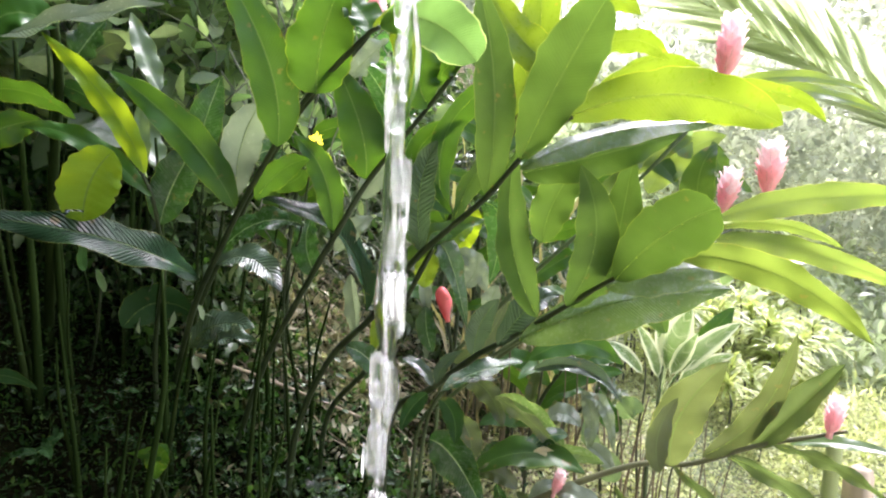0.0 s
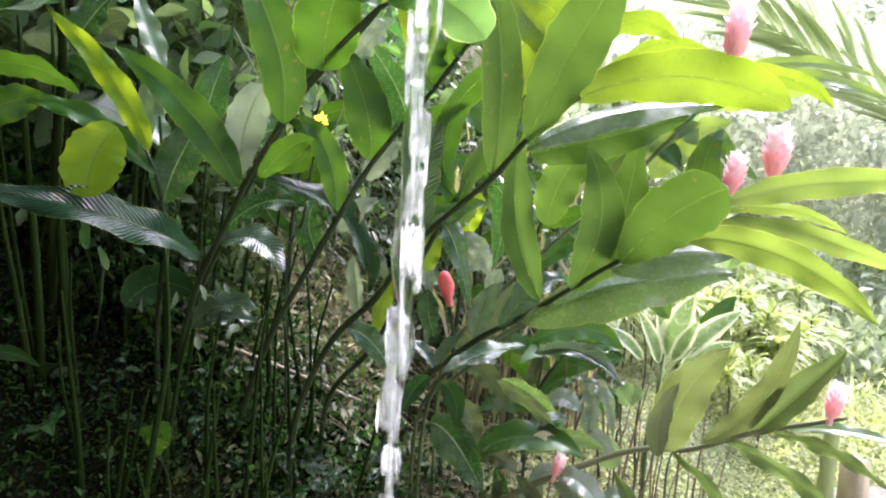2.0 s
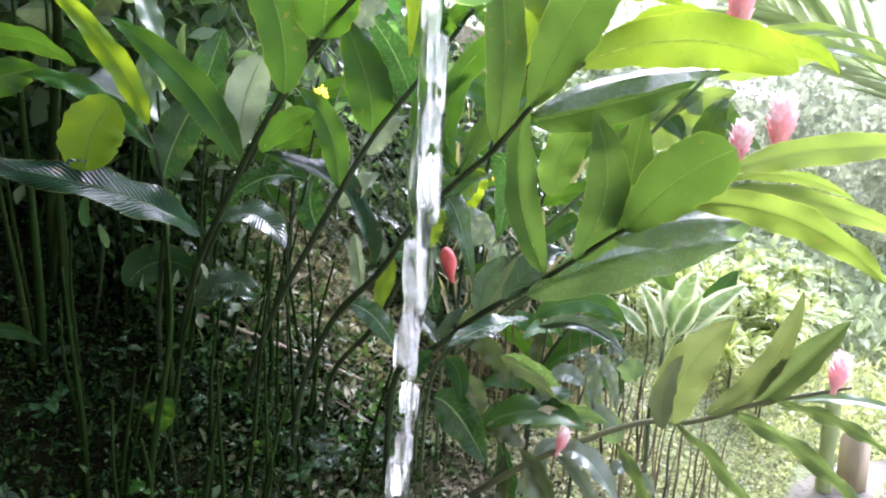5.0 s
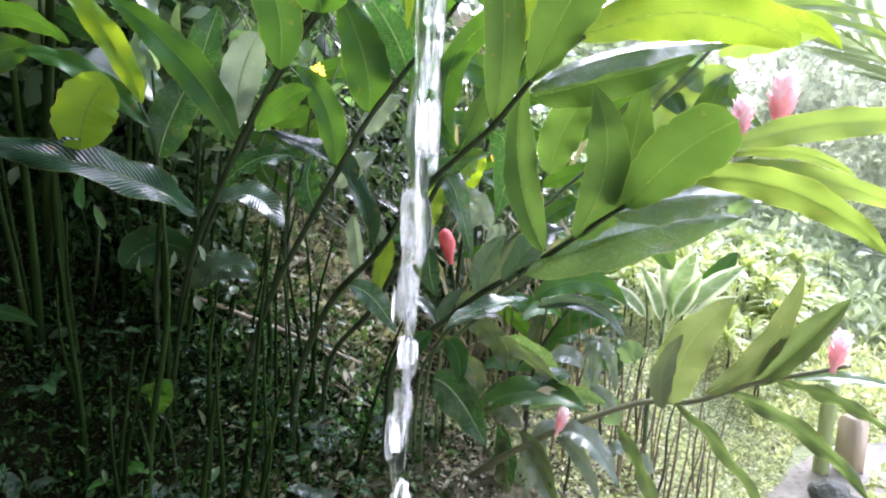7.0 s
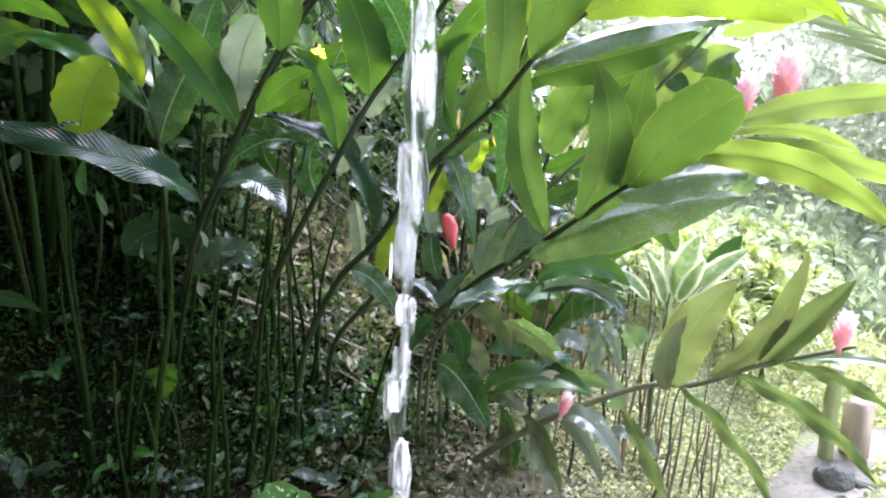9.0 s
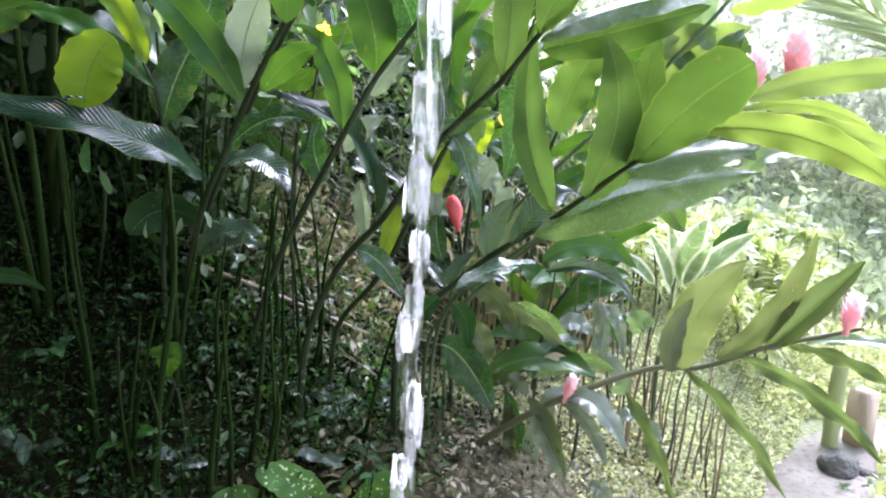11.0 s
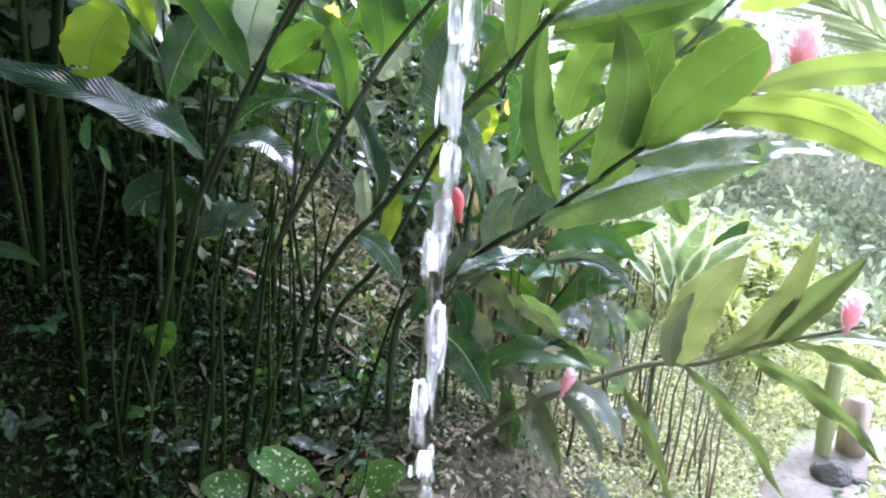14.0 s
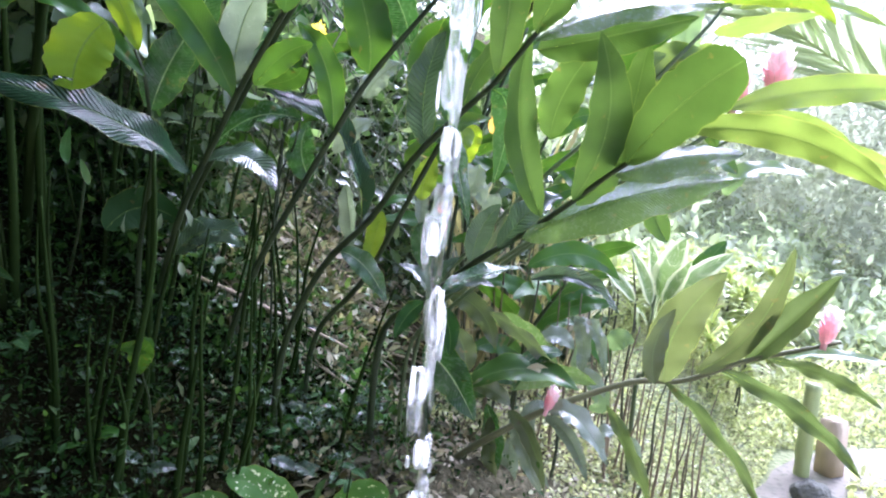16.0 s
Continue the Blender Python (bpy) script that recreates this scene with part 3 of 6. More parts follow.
# ---- ginger clump ----

shoot_a = shoot("ginger_shoot", "tall red ginger cane with glossy wavy green leaves", "plant", [(-1.099, 2.347, 1.057), (-1.056, 2.303, 1.171), (-0.912, 2.159, 1.478), (-0.734, 1.988, 1.727), (-0.601, 1.858, 1.900), (-0.388, 1.655, 2.133), (-0.197, 1.501, 2.275), (-0.150, 1.474, 2.300)], 0.0125, 0.005, STEM, "")
leaf(shoot_a, (-0.443, 1.622, 2.026), (-0.440, 1.556, 2.228), (-0.535, 1.493, 2.457), 0.131, (0.53, -0.84, -0.13), LEAF, 0.2, 0.05)
leaf(shoot_a, (-0.327, 1.587, 2.159), (-0.302, 1.553, 2.289), (-0.238, 1.520, 2.427), 0.172, (-0.04, -0.96, -0.29), LEAF, 0.25, 0.06, ends=(0.45, 0.7))
leaf(shoot_a, (-0.170, 1.504, 2.298), (-0.100, 1.478, 2.298), (-0.104, 1.428, 2.089), 0.071, (-0.45, -0.87, 0.18), LEAF_LIT, 0.3, 0.1)
leaf(shoot_a, (-0.152, 1.494, 2.305), (-0.032, 1.449, 2.304), (0.076, 1.391, 2.204), 0.147, (-0.22, -0.88, 0.43), LEAF_WET, 0.2, 0.06, ends=(0.6, 0.4))
leaf(shoot_a, (-0.178, 1.513, 2.293), (-0.201, 1.541, 2.353), (-0.260, 1.567, 2.401), 0.109, (0.30, -0.74, 0.60), LEAF, 0.2, 0.1)
leaf(shoot_a, (-0.660, 1.902, 1.846), (-0.775, 1.838, 2.069), (-0.960, 1.770, 2.250), 0.119, (0.49, -0.87, 0.06), LEAF, 0.3, 0.08)
leaf(shoot_a, (-0.656, 1.906, 1.880), (-0.639, 1.915, 2.037), (-0.578, 1.921, 2.170), 0.128, (0.41, -0.62, 0.78), LEAF_SILVER, 0.25, 0.06, ends=(0.7, 0.5))
leaf(shoot_a, (-0.595, 1.905, 1.877), (-0.503, 1.891, 1.969), (-0.412, 1.870, 2.000), 0.083, (0.05, -0.94, -0.35), LEAF, 0.25, 0.1)
leaf(shoot_a, (-0.836, 2.022, 1.598), (-0.998, 1.769, 1.755), (-1.320, 1.600, 1.849), 0.131, (0.71, -0.55, 0.44), LEAF_RIBBED, 0.35, 0.16, ends=(0.7, 0.9))
leaf(shoot_a, (-0.772, 2.033, 1.683), (-0.619, 2.021, 1.790), (-0.461, 1.995, 1.783), 0.114, (-0.30, -0.70, 0.65), LEAF_DARK, 0.3, 0.12)
leaf(shoot_a, (-0.797, 2.077, 1.639), (-0.661, 2.055, 1.667), (-0.552, 2.016, 1.552), 0.125, (0.1, -0.55, 0.83), LEAF_GLINT, 0.3, 0.1)

shoot_b = shoot("ginger_shoot", "slanting red ginger cane with broad glossy green leaves", "plant", [(-0.873, 2.338, 0.834), (-0.825, 2.302, 0.895), (-0.667, 2.182, 1.256), (-0.474, 2.070, 1.578), (-0.347, 1.993, 1.774), (-0.258, 1.980, 1.915), (-0.171, 1.953, 2.020), (-0.042, 1.900, 2.164), (0.065, 1.856, 2.297)], 0.012, 0.006, STEM, "")
leaf(shoot_b, (-0.255, 1.983, 1.937), (-0.260, 1.942, 2.095), (-0.335, 1.906, 2.295), 0.154, (0.33, -0.93, -0.13), LEAF, 0.25, 0.1)
leaf(shoot_b, (-0.125, 1.976, 2.039), (-0.173, 1.992, 2.171), (-0.265, 2.010, 2.317), 0.128, (-0.46, -0.88, -0.12), LEAF_DARK, 0.25, 0.08)
leaf(shoot_b, (-0.366, 1.991, 1.755), (-0.390, 1.965, 1.952), (-0.473, 1.930, 2.076), 0.099, (0.41, -0.91, -0.04), LEAF, 0.3, 0.1)
leaf(shoot_b, (-0.276, 2.107, 1.464), (-0.359, 2.055, 1.739), (-0.609, 1.986, 1.874), 0.112, (0.71, -0.57, 0.41), LEAF_RIBBED, 0.9, 0.2)
leaf(shoot_b, (0.002, 1.898, 2.229), (0.010, 1.879, 2.276), (0.104, 1.857, 2.306), 0.094, (-0.53, -0.80, 0.28), LEAF, 0.25, 0.1)
leaf(shoot_b, (-0.042, 1.900, 2.161), (-0.076, 1.882, 2.260), (-0.041, 1.870, 2.407), 0.147, (0.36, -0.92, -0.12), LEAF, 0.25, 0.1)
leaf(shoot_b, (-0.351, 2.229, 1.580), (-0.330, 2.181, 1.460), (-0.314, 2.132, 1.335), 0.079, (-0.49, -0.84, 0.24), LEAF_SILVER, 0.6, 0.1)
leaf(shoot_b, (-0.466, 2.177, 1.580), (-0.514, 2.225, 1.699), (-0.489, 2.270, 1.802), 0.119, (-0.35, -0.88, 0.33), LEAF_DARK, 0.3, 0.1)

shoot_c = shoot("ginger_shoot", "red ginger cane carrying large sunlit leaves", "plant", [(-0.622, 2.233, 0.520), (-0.576, 2.207, 0.931), (-0.423, 2.119, 1.272), (-0.240, 2.007, 1.472), (-0.105, 1.860, 1.670), (0.018, 1.754, 1.795), (0.119, 1.665, 1.889), (0.212, 1.558, 2.006), (0.303, 1.527, 2.082), (0.323, 1.519, 2.094)], 0.013, 0.0045, STEM, "")
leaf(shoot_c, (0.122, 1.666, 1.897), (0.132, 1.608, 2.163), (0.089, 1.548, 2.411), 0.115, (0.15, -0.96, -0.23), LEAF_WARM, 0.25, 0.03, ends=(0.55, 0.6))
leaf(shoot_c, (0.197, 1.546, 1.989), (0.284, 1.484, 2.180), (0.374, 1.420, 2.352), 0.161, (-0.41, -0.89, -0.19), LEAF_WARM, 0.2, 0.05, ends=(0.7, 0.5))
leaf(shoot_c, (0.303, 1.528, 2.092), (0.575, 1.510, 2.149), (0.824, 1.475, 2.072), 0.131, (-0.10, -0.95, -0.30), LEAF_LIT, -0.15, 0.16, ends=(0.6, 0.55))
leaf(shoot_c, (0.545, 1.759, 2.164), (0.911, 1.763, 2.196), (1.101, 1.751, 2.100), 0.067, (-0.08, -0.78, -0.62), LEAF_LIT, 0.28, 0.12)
leaf(shoot_c, (0.191, 1.512, 1.964), (0.416, 1.525, 2.065), (0.699, 1.527, 2.080), 0.088, (-0.14, -0.66, 0.74), LEAF_GLOSS, -0.55, 0.04)
leaf(shoot_c, (-0.069, 1.865, 1.712), (-0.077, 1.873, 1.899), (-0.016, 1.877, 2.059), 0.120, (-0.40, -0.91, 0.09), LEAF_GLINT, 0.3, 0.1)
leaf(shoot_c, (-0.042, 1.836, 1.726), (0.011, 1.859, 1.706), (0.075, 1.855, 1.467), 0.090, (0.47, -0.87, 0.15), LEAF_DARK, 0.35, 0.1)
leaf(shoot_c, (0.115, 1.724, 1.874), (0.173, 1.805, 1.799), (0.147, 1.872, 1.605), 0.095, (-0.35, -0.80, -0.48), LEAF_DARK, 0.3, 0.08)
leaf(shoot_c, (0.027, 1.755, 1.803), (0.109, 1.770, 1.968), (0.200, 1.767, 1.984), 0.086, (0.45, -0.81, -0.38), LEAF_WARM, 0.3, 0.1)
leaf(shoot_c, (-0.124, 1.877, 1.649), (-0.025, 1.890, 1.756), (0.136, 1.897, 1.809), 0.112, (-0.40, -0.56, 0.72), LEAF_WARM, 0.3, 0.1)

shoot_d = shoot("ginger_shoot", "long arching red ginger cane leaning towards the path", "plant", [(-0.248, 2.217, 0.520), (-0.202, 2.183, 1.023), (-0.049, 2.072, 1.186), (0.107, 1.970, 1.339), (0.237, 1.872, 1.444), (0.350, 1.764, 1.549), (0.462, 1.579, 1.679), (0.553, 1.467, 1.750), (0.641, 1.411, 1.789)], 0.0135, 0.0035, STEM, "")
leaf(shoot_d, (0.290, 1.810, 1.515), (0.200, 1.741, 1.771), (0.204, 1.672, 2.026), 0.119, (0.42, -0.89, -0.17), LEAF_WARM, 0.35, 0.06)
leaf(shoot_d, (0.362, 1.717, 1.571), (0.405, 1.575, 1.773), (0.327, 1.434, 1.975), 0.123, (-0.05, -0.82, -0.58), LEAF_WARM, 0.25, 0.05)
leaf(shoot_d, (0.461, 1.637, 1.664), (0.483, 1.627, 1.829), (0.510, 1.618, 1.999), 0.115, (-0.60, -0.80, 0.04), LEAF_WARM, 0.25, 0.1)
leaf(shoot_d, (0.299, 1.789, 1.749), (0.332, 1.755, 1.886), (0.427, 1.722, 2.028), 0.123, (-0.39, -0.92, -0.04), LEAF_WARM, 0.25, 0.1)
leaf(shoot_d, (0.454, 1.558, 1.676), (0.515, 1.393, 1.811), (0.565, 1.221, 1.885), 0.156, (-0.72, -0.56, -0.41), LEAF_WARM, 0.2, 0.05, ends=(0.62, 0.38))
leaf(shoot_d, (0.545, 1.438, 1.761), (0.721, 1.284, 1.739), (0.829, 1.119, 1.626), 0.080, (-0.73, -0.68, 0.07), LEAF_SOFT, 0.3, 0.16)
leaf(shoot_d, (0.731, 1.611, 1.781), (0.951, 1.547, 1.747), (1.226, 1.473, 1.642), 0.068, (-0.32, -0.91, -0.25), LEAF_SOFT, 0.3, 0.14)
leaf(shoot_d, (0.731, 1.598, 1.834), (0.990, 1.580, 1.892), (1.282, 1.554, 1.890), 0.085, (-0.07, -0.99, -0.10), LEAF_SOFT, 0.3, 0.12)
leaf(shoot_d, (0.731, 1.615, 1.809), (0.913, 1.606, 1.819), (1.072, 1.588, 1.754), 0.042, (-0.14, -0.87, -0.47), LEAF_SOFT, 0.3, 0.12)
leaf(shoot_d, (0.449, 1.625, 1.645), (0.596, 1.557, 1.703), (0.725, 1.482, 1.712), 0.118, (-0.14, -0.66, 0.74), LEAF_GLOSS, -0.55, 0.04)
leaf(shoot_d, (0.234, 1.802, 1.446), (0.514, 1.694, 1.596), (0.773, 1.575, 1.649), 0.165, (-0.14, -0.66, 0.74), LEAF_GLOSS, -0.55, 0.05)
leaf(shoot_d, (0.351, 1.808, 1.498), (0.548, 1.762, 1.533), (0.695, 1.716, 1.568), 0.085, (-0.26, -0.27, 0.93), LEAF_SILVER, 0.3, 0.1)
leaf(shoot_d, (0.177, 1.897, 1.400), (0.283, 1.888, 1.528), (0.369, 1.868, 1.571), 0.113, (-0.2, -0.62, 0.75), LEAF_GLINT, 0.3, 0.1)
leaf(shoot_d, (0.284, 1.937, 1.339), (0.471, 2.004, 1.378), (0.636, 2.054, 1.284), 0.089, (0, -0.9, 0.35), LEAF, 0.25, 0.08)
leaf(shoot_d, (0.304, 1.982, 1.290), (0.477, 1.983, 1.298), (0.611, 1.969, 1.180), 0.065, (0.1, -0.85, 0.5), LEAF_GLINT, 1.1, 0.16)
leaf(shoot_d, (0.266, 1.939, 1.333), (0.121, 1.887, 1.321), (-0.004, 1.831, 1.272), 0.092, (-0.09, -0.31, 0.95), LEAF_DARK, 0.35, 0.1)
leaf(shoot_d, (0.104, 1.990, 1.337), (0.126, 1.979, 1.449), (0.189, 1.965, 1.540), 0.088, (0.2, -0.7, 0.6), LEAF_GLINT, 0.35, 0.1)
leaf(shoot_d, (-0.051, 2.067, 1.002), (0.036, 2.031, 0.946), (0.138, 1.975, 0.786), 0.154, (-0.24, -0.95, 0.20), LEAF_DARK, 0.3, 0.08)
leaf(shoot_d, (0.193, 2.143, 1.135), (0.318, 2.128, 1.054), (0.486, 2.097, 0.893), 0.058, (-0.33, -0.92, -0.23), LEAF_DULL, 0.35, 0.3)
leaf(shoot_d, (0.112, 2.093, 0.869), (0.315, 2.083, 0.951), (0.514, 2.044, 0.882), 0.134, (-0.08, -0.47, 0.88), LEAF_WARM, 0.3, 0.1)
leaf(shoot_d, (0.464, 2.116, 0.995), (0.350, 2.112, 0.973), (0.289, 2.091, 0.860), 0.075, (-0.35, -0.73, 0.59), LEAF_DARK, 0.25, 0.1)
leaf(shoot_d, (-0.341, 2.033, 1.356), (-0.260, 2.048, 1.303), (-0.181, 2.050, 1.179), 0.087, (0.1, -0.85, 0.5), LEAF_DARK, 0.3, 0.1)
leaf(shoot_d, (0.384, 1.765, 1.555), (0.462, 1.750, 1.636), (0.489, 1.729, 1.673), 0.077, (0.01, -0.95, -0.30), LEAF_WARM, 0.3, 0.1)

shoot_e = shoot("ginger_shoot", "low arching ginger cane over the grassy bank", "plant", [(-0.130, 2.233, 0.520), (-0.062, 2.213, 0.431), (0.165, 2.147, 0.618), (0.408, 2.096, 0.782), (0.700, 2.059, 0.910), (0.864, 1.992, 0.945), (1.031, 1.904, 1.049), (1.207, 1.833, 1.121), (1.270, 1.796, 1.152)], 0.015, 0.005, STEM_BROWN, "")
leaf(shoot_e, (0.721, 1.888, 0.968), (0.714, 1.901, 1.096), (0.782, 1.914, 1.219), 0.086, (0.04, -1.00, -0.05), LEAF_OLIVE, 0.25, 0.08)
leaf(shoot_e, (0.802, 2.003, 0.933), (0.803, 1.941, 1.146), (0.926, 1.879, 1.352), 0.162, (-0.55, -0.83, -0.08), LEAF_OLIVE, 0.22, 0.1)
leaf(shoot_e, (0.894, 1.962, 0.987), (1.063, 1.919, 1.165), (1.153, 1.896, 1.442), 0.089, (-0.67, -0.68, 0.28), LEAF_OLIVE, 0.25, 0.1)
leaf(shoot_e, (1.044, 1.921, 1.037), (1.153, 1.873, 1.189), (1.270, 1.829, 1.360), 0.115, (-0.55, -0.6, 0.58), LEAF_HANG, 0.9, 0.05)
leaf(shoot_e, (0.808, 2.003, 0.933), (0.965, 1.899, 0.790), (1.088, 1.779, 0.557), 0.050, (-0.68, -0.73, -0.07), LEAF_HANG, 0.3, 0.4)
leaf(shoot_e, (0.956, 1.936, 1.011), (1.164, 1.805, 0.910), (1.288, 1.665, 0.762), 0.062, (-0.63, -0.78, 0.02), LEAF_HANG, 0.3, 0.4)
leaf(shoot_e, (1.092, 1.885, 1.064), (1.224, 1.775, 1.049), (1.318, 1.656, 0.987), 0.048, (-0.71, -0.70, -0.01), LEAF_HANG, 0.3, 0.4)
leaf(shoot_e, (0.632, 2.082, 0.813), (0.720, 2.000, 0.651), (0.783, 1.908, 0.436), 0.055, (-0.62, -0.78, 0.11), LEAF_HANG, 0.3, 0.4)
leaf(shoot_e, (1.142, 1.876, 1.073), (1.255, 1.807, 1.108), (1.407, 1.728, 1.097), 0.050, (-0.29, -0.39, 0.87), LEAF_PALE, 0.3, 0.08)
leaf(shoot_e, (0.414, 2.078, 0.790), (0.515, 2.025, 0.782), (0.607, 1.948, 0.643), 0.094, (0.12, -0.66, 0.74), LEAF_SILVER, 0.4, 0.12)
leaf(shoot_e, (0.404, 2.074, 0.770), (0.488, 2.021, 0.707), (0.540, 1.956, 0.579), 0.058, (-0.37, -0.62, 0.78), LEAF_SILVER, 0.4, 0.1)
leaf(shoot_e, (0.276, 2.124, 0.768), (0.357, 2.081, 0.676), (0.407, 2.023, 0.505), 0.065, (-0.47, -0.88, 0.10), LEAF_DULL, 0.35, 0.1)
flower(shoot_e, (1.227, 1.814, 1.136), (1.249, 1.811, 1.274), 0.0359, "")
flower(shoot_e, (0.408, 2.077, 0.786), (0.444, 2.076, 0.890), 0.0270, "")

shoot_f = shoot("ginger_shoot", "slender ginger shoot with yellow-green leaves, sunlight in their colour", "plant", [(-1.112, 2.227, 0.972), (-1.076, 2.180, 1.327), (-0.956, 2.026, 1.625), (-0.928, 1.945, 1.787), (-0.916, 1.887, 1.890), (-0.932, 1.865, 1.960)], 0.009, 0.004, STEM, "")
leaf(shoot_f, (-0.917, 1.854, 1.955), (-1.003, 1.835, 2.163), (-1.176, 1.814, 2.368), 0.079, (0.46, -0.86, 0.21), LEAF_YOUNG_LIT, 0.1, 0.14)
leaf(shoot_f, (-0.911, 1.876, 1.885), (-1.074, 1.821, 2.049), (-1.214, 1.750, 2.087), 0.078, (0.56, -0.73, 0.39), LEAF, 0.3, 0.12)
leaf(shoot_f, (-0.980, 1.802, 2.022), (-1.029, 1.761, 1.935), (-1.036, 1.717, 1.819), 0.162, (0.48, -0.84, 0.26), LEAF_YOUNG_LIT, 0.15, 0.03, ends=(0.5, 0.4))
leaf(shoot_f, (-0.922, 1.945, 1.791), (-0.866, 1.948, 1.934), (-0.765, 1.951, 2.087), 0.140, (0.10, -0.99, -0.03), LEAF_DARK, 0.25, 0.08)
leaf(shoot_f, (-0.859, 2.061, 1.913), (-0.810, 2.059, 2.103), (-0.738, 2.055, 2.280), 0.134, (0.02, -1.00, -0.02), LEAF_DARK, 0.25, 0.08)
leaf(shoot_a, (-0.528, 1.975, 2.026), (-0.583, 1.975, 2.026), (-0.623, 1.970, 1.990), 0.086, (-0.04, -0.98, 0.22), LEAF_DARK, 0.3, 0.1)
leaf(shoot_b, (-0.274, 2.056, 1.870), (-0.222, 2.066, 1.948), (-0.144, 2.072, 2.000), 0.093, (0.28, -0.62, 0.78), LEAF_SILVER, 0.3, 0.1)
leaf(shoot_b, (-0.377, 2.083, 1.687), (-0.310, 2.093, 1.762), (-0.239, 2.098, 1.805), 0.084, (0.27, -0.62, 0.78), LEAF_SILVER, 0.3, 0.1)
leaf(shoot_b, (-0.296, 1.954, 2.263), (-0.233, 1.936, 2.317), (-0.169, 1.917, 2.369), 0.143, (0.22, -0.62, 0.78), LEAF_SILVER, 0.3, 0.1)
leaf(shoot_f, (-1.018, 2.204, 2.249), (-1.060, 2.195, 2.375), (-1.096, 2.188, 2.520), 0.092, (0.5, -0.62, 0.78), LEAF_PALE, 0.3, 0.1)
leaf(shoot_f, (-1.053, 2.119, 1.977), (-1.047, 2.107, 2.083), (-1.038, 2.098, 2.206), 0.063, (0.5, -0.62, 0.78), LEAF_PALE, 0.3, 0.1)
leaf(shoot_f, (-1.113, 2.128, 2.046), (-1.202, 2.136, 2.114), (-1.282, 2.135, 2.104), 0.123, (0.12, -0.62, 0.78), LEAF_SILVER, 0.3, 0.1)
leaf(shoot_f, (-1.240, 2.062, 2.321), (-1.183, 2.072, 2.402), (-1.127, 2.079, 2.462), 0.124, (0.49, -0.62, 0.78), LEAF_DARK, 0.3, 0.1)
leaf(shoot_f, (-1.003, 2.170, 1.978), (-1.044, 2.180, 2.058), (-1.065, 2.198, 2.199), 0.090, (0.71, -0.65, 0.28), LEAF_PALE, 0.3, 0.1)
leaf(shoot_f, (-1.242, 2.165, 2.340), (-1.183, 2.172, 2.399), (-1.113, 2.174, 2.409), 0.113, (0.30, -0.84, -0.45), LEAF_DULL, 0.2, 0.1)

shoot_g = shoot("ginger_shoot", "ginger cane darkened for shade, with drooping glossy leaves", "plant", [(-1.674, 2.355, 1.612), (-1.630, 2.318, 0.976), (-1.484, 2.192, 1.341), (-1.376, 2.085, 1.696), (-1.301, 2.018, 1.970), (-1.218, 1.949, 2.236), (-1.138, 1.818, 2.394)], 0.021, 0.012, STEM_SHADE, "")
leaf(shoot_g, (-1.370, 1.757, 2.310), (-1.003, 1.664, 2.371), (-0.697, 1.564, 2.376), 0.151, (-0.2, -0.6, 0.78), LEAF_SILVER, 0.25, 0.1)
leaf(shoot_g, (-1.130, 1.816, 2.378), (-1.239, 1.742, 2.391), (-1.320, 1.642, 2.191), 0.165, (0.28, -0.83, 0.49), LEAF, 0.25, 0.1)
leaf(shoot_g, (-1.386, 1.740, 2.174), (-1.211, 1.768, 2.194), (-1.072, 1.783, 2.112), 0.083, (0.00, -0.83, -0.56), LEAF, 0.25, 0.1)
leaf(shoot_g, (-1.402, 1.721, 2.015), (-1.295, 1.779, 2.083), (-1.205, 1.834, 2.117), 0.116, (0.60, -0.70, -0.39), LEAF, 0.25, 0.1)
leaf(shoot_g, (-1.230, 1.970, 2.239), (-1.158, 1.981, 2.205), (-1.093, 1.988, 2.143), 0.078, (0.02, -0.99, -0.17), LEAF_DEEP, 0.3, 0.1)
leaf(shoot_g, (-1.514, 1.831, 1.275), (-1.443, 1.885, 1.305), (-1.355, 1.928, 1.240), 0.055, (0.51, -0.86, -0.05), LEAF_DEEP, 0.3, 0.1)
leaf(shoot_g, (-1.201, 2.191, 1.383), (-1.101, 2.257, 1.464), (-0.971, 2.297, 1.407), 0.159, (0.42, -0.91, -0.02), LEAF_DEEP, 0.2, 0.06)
leaf(shoot_g, (-0.972, 2.226, 1.299), (-0.857, 2.217, 1.387), (-0.703, 2.190, 1.381), 0.134, (0.2, -0.6, 0.75), LEAF_GLINT, 0.3, 0.1)
leaf(shoot_g, (-0.922, 2.175, 1.298), (-0.809, 2.160, 1.350), (-0.685, 2.132, 1.348), 0.096, (0.1, -0.5, 0.85), LEAF_GLINT, 0.7, 0.2)

shoot_h = shoot("ginger_shoot", "flowering red ginger cane with pale sunlit leaves", "plant", [(-0.138, 2.274, 0.520), (-0.098, 2.256, 0.957), (0.034, 2.195, 1.119), (0.232, 2.061, 1.336), (0.383, 1.976, 1.469), (0.545, 1.892, 1.601), (0.695, 1.842, 1.687), (0.896, 1.834, 1.788), (0.991, 1.836, 1.886)], 0.008, 0.005, STEM_LIGHT, "")
flower(shoot_h, (0.991, 1.837, 1.892), (1.010, 1.849, 2.074), 0.0501, "")
leaf(shoot_h, (0.971, 1.848, 1.822), (1.096, 1.832, 1.892), (1.182, 1.805, 1.881), 0.067, (-0.33, -0.62, 0.72), LEAF_PALE, 0.3, 0.1)
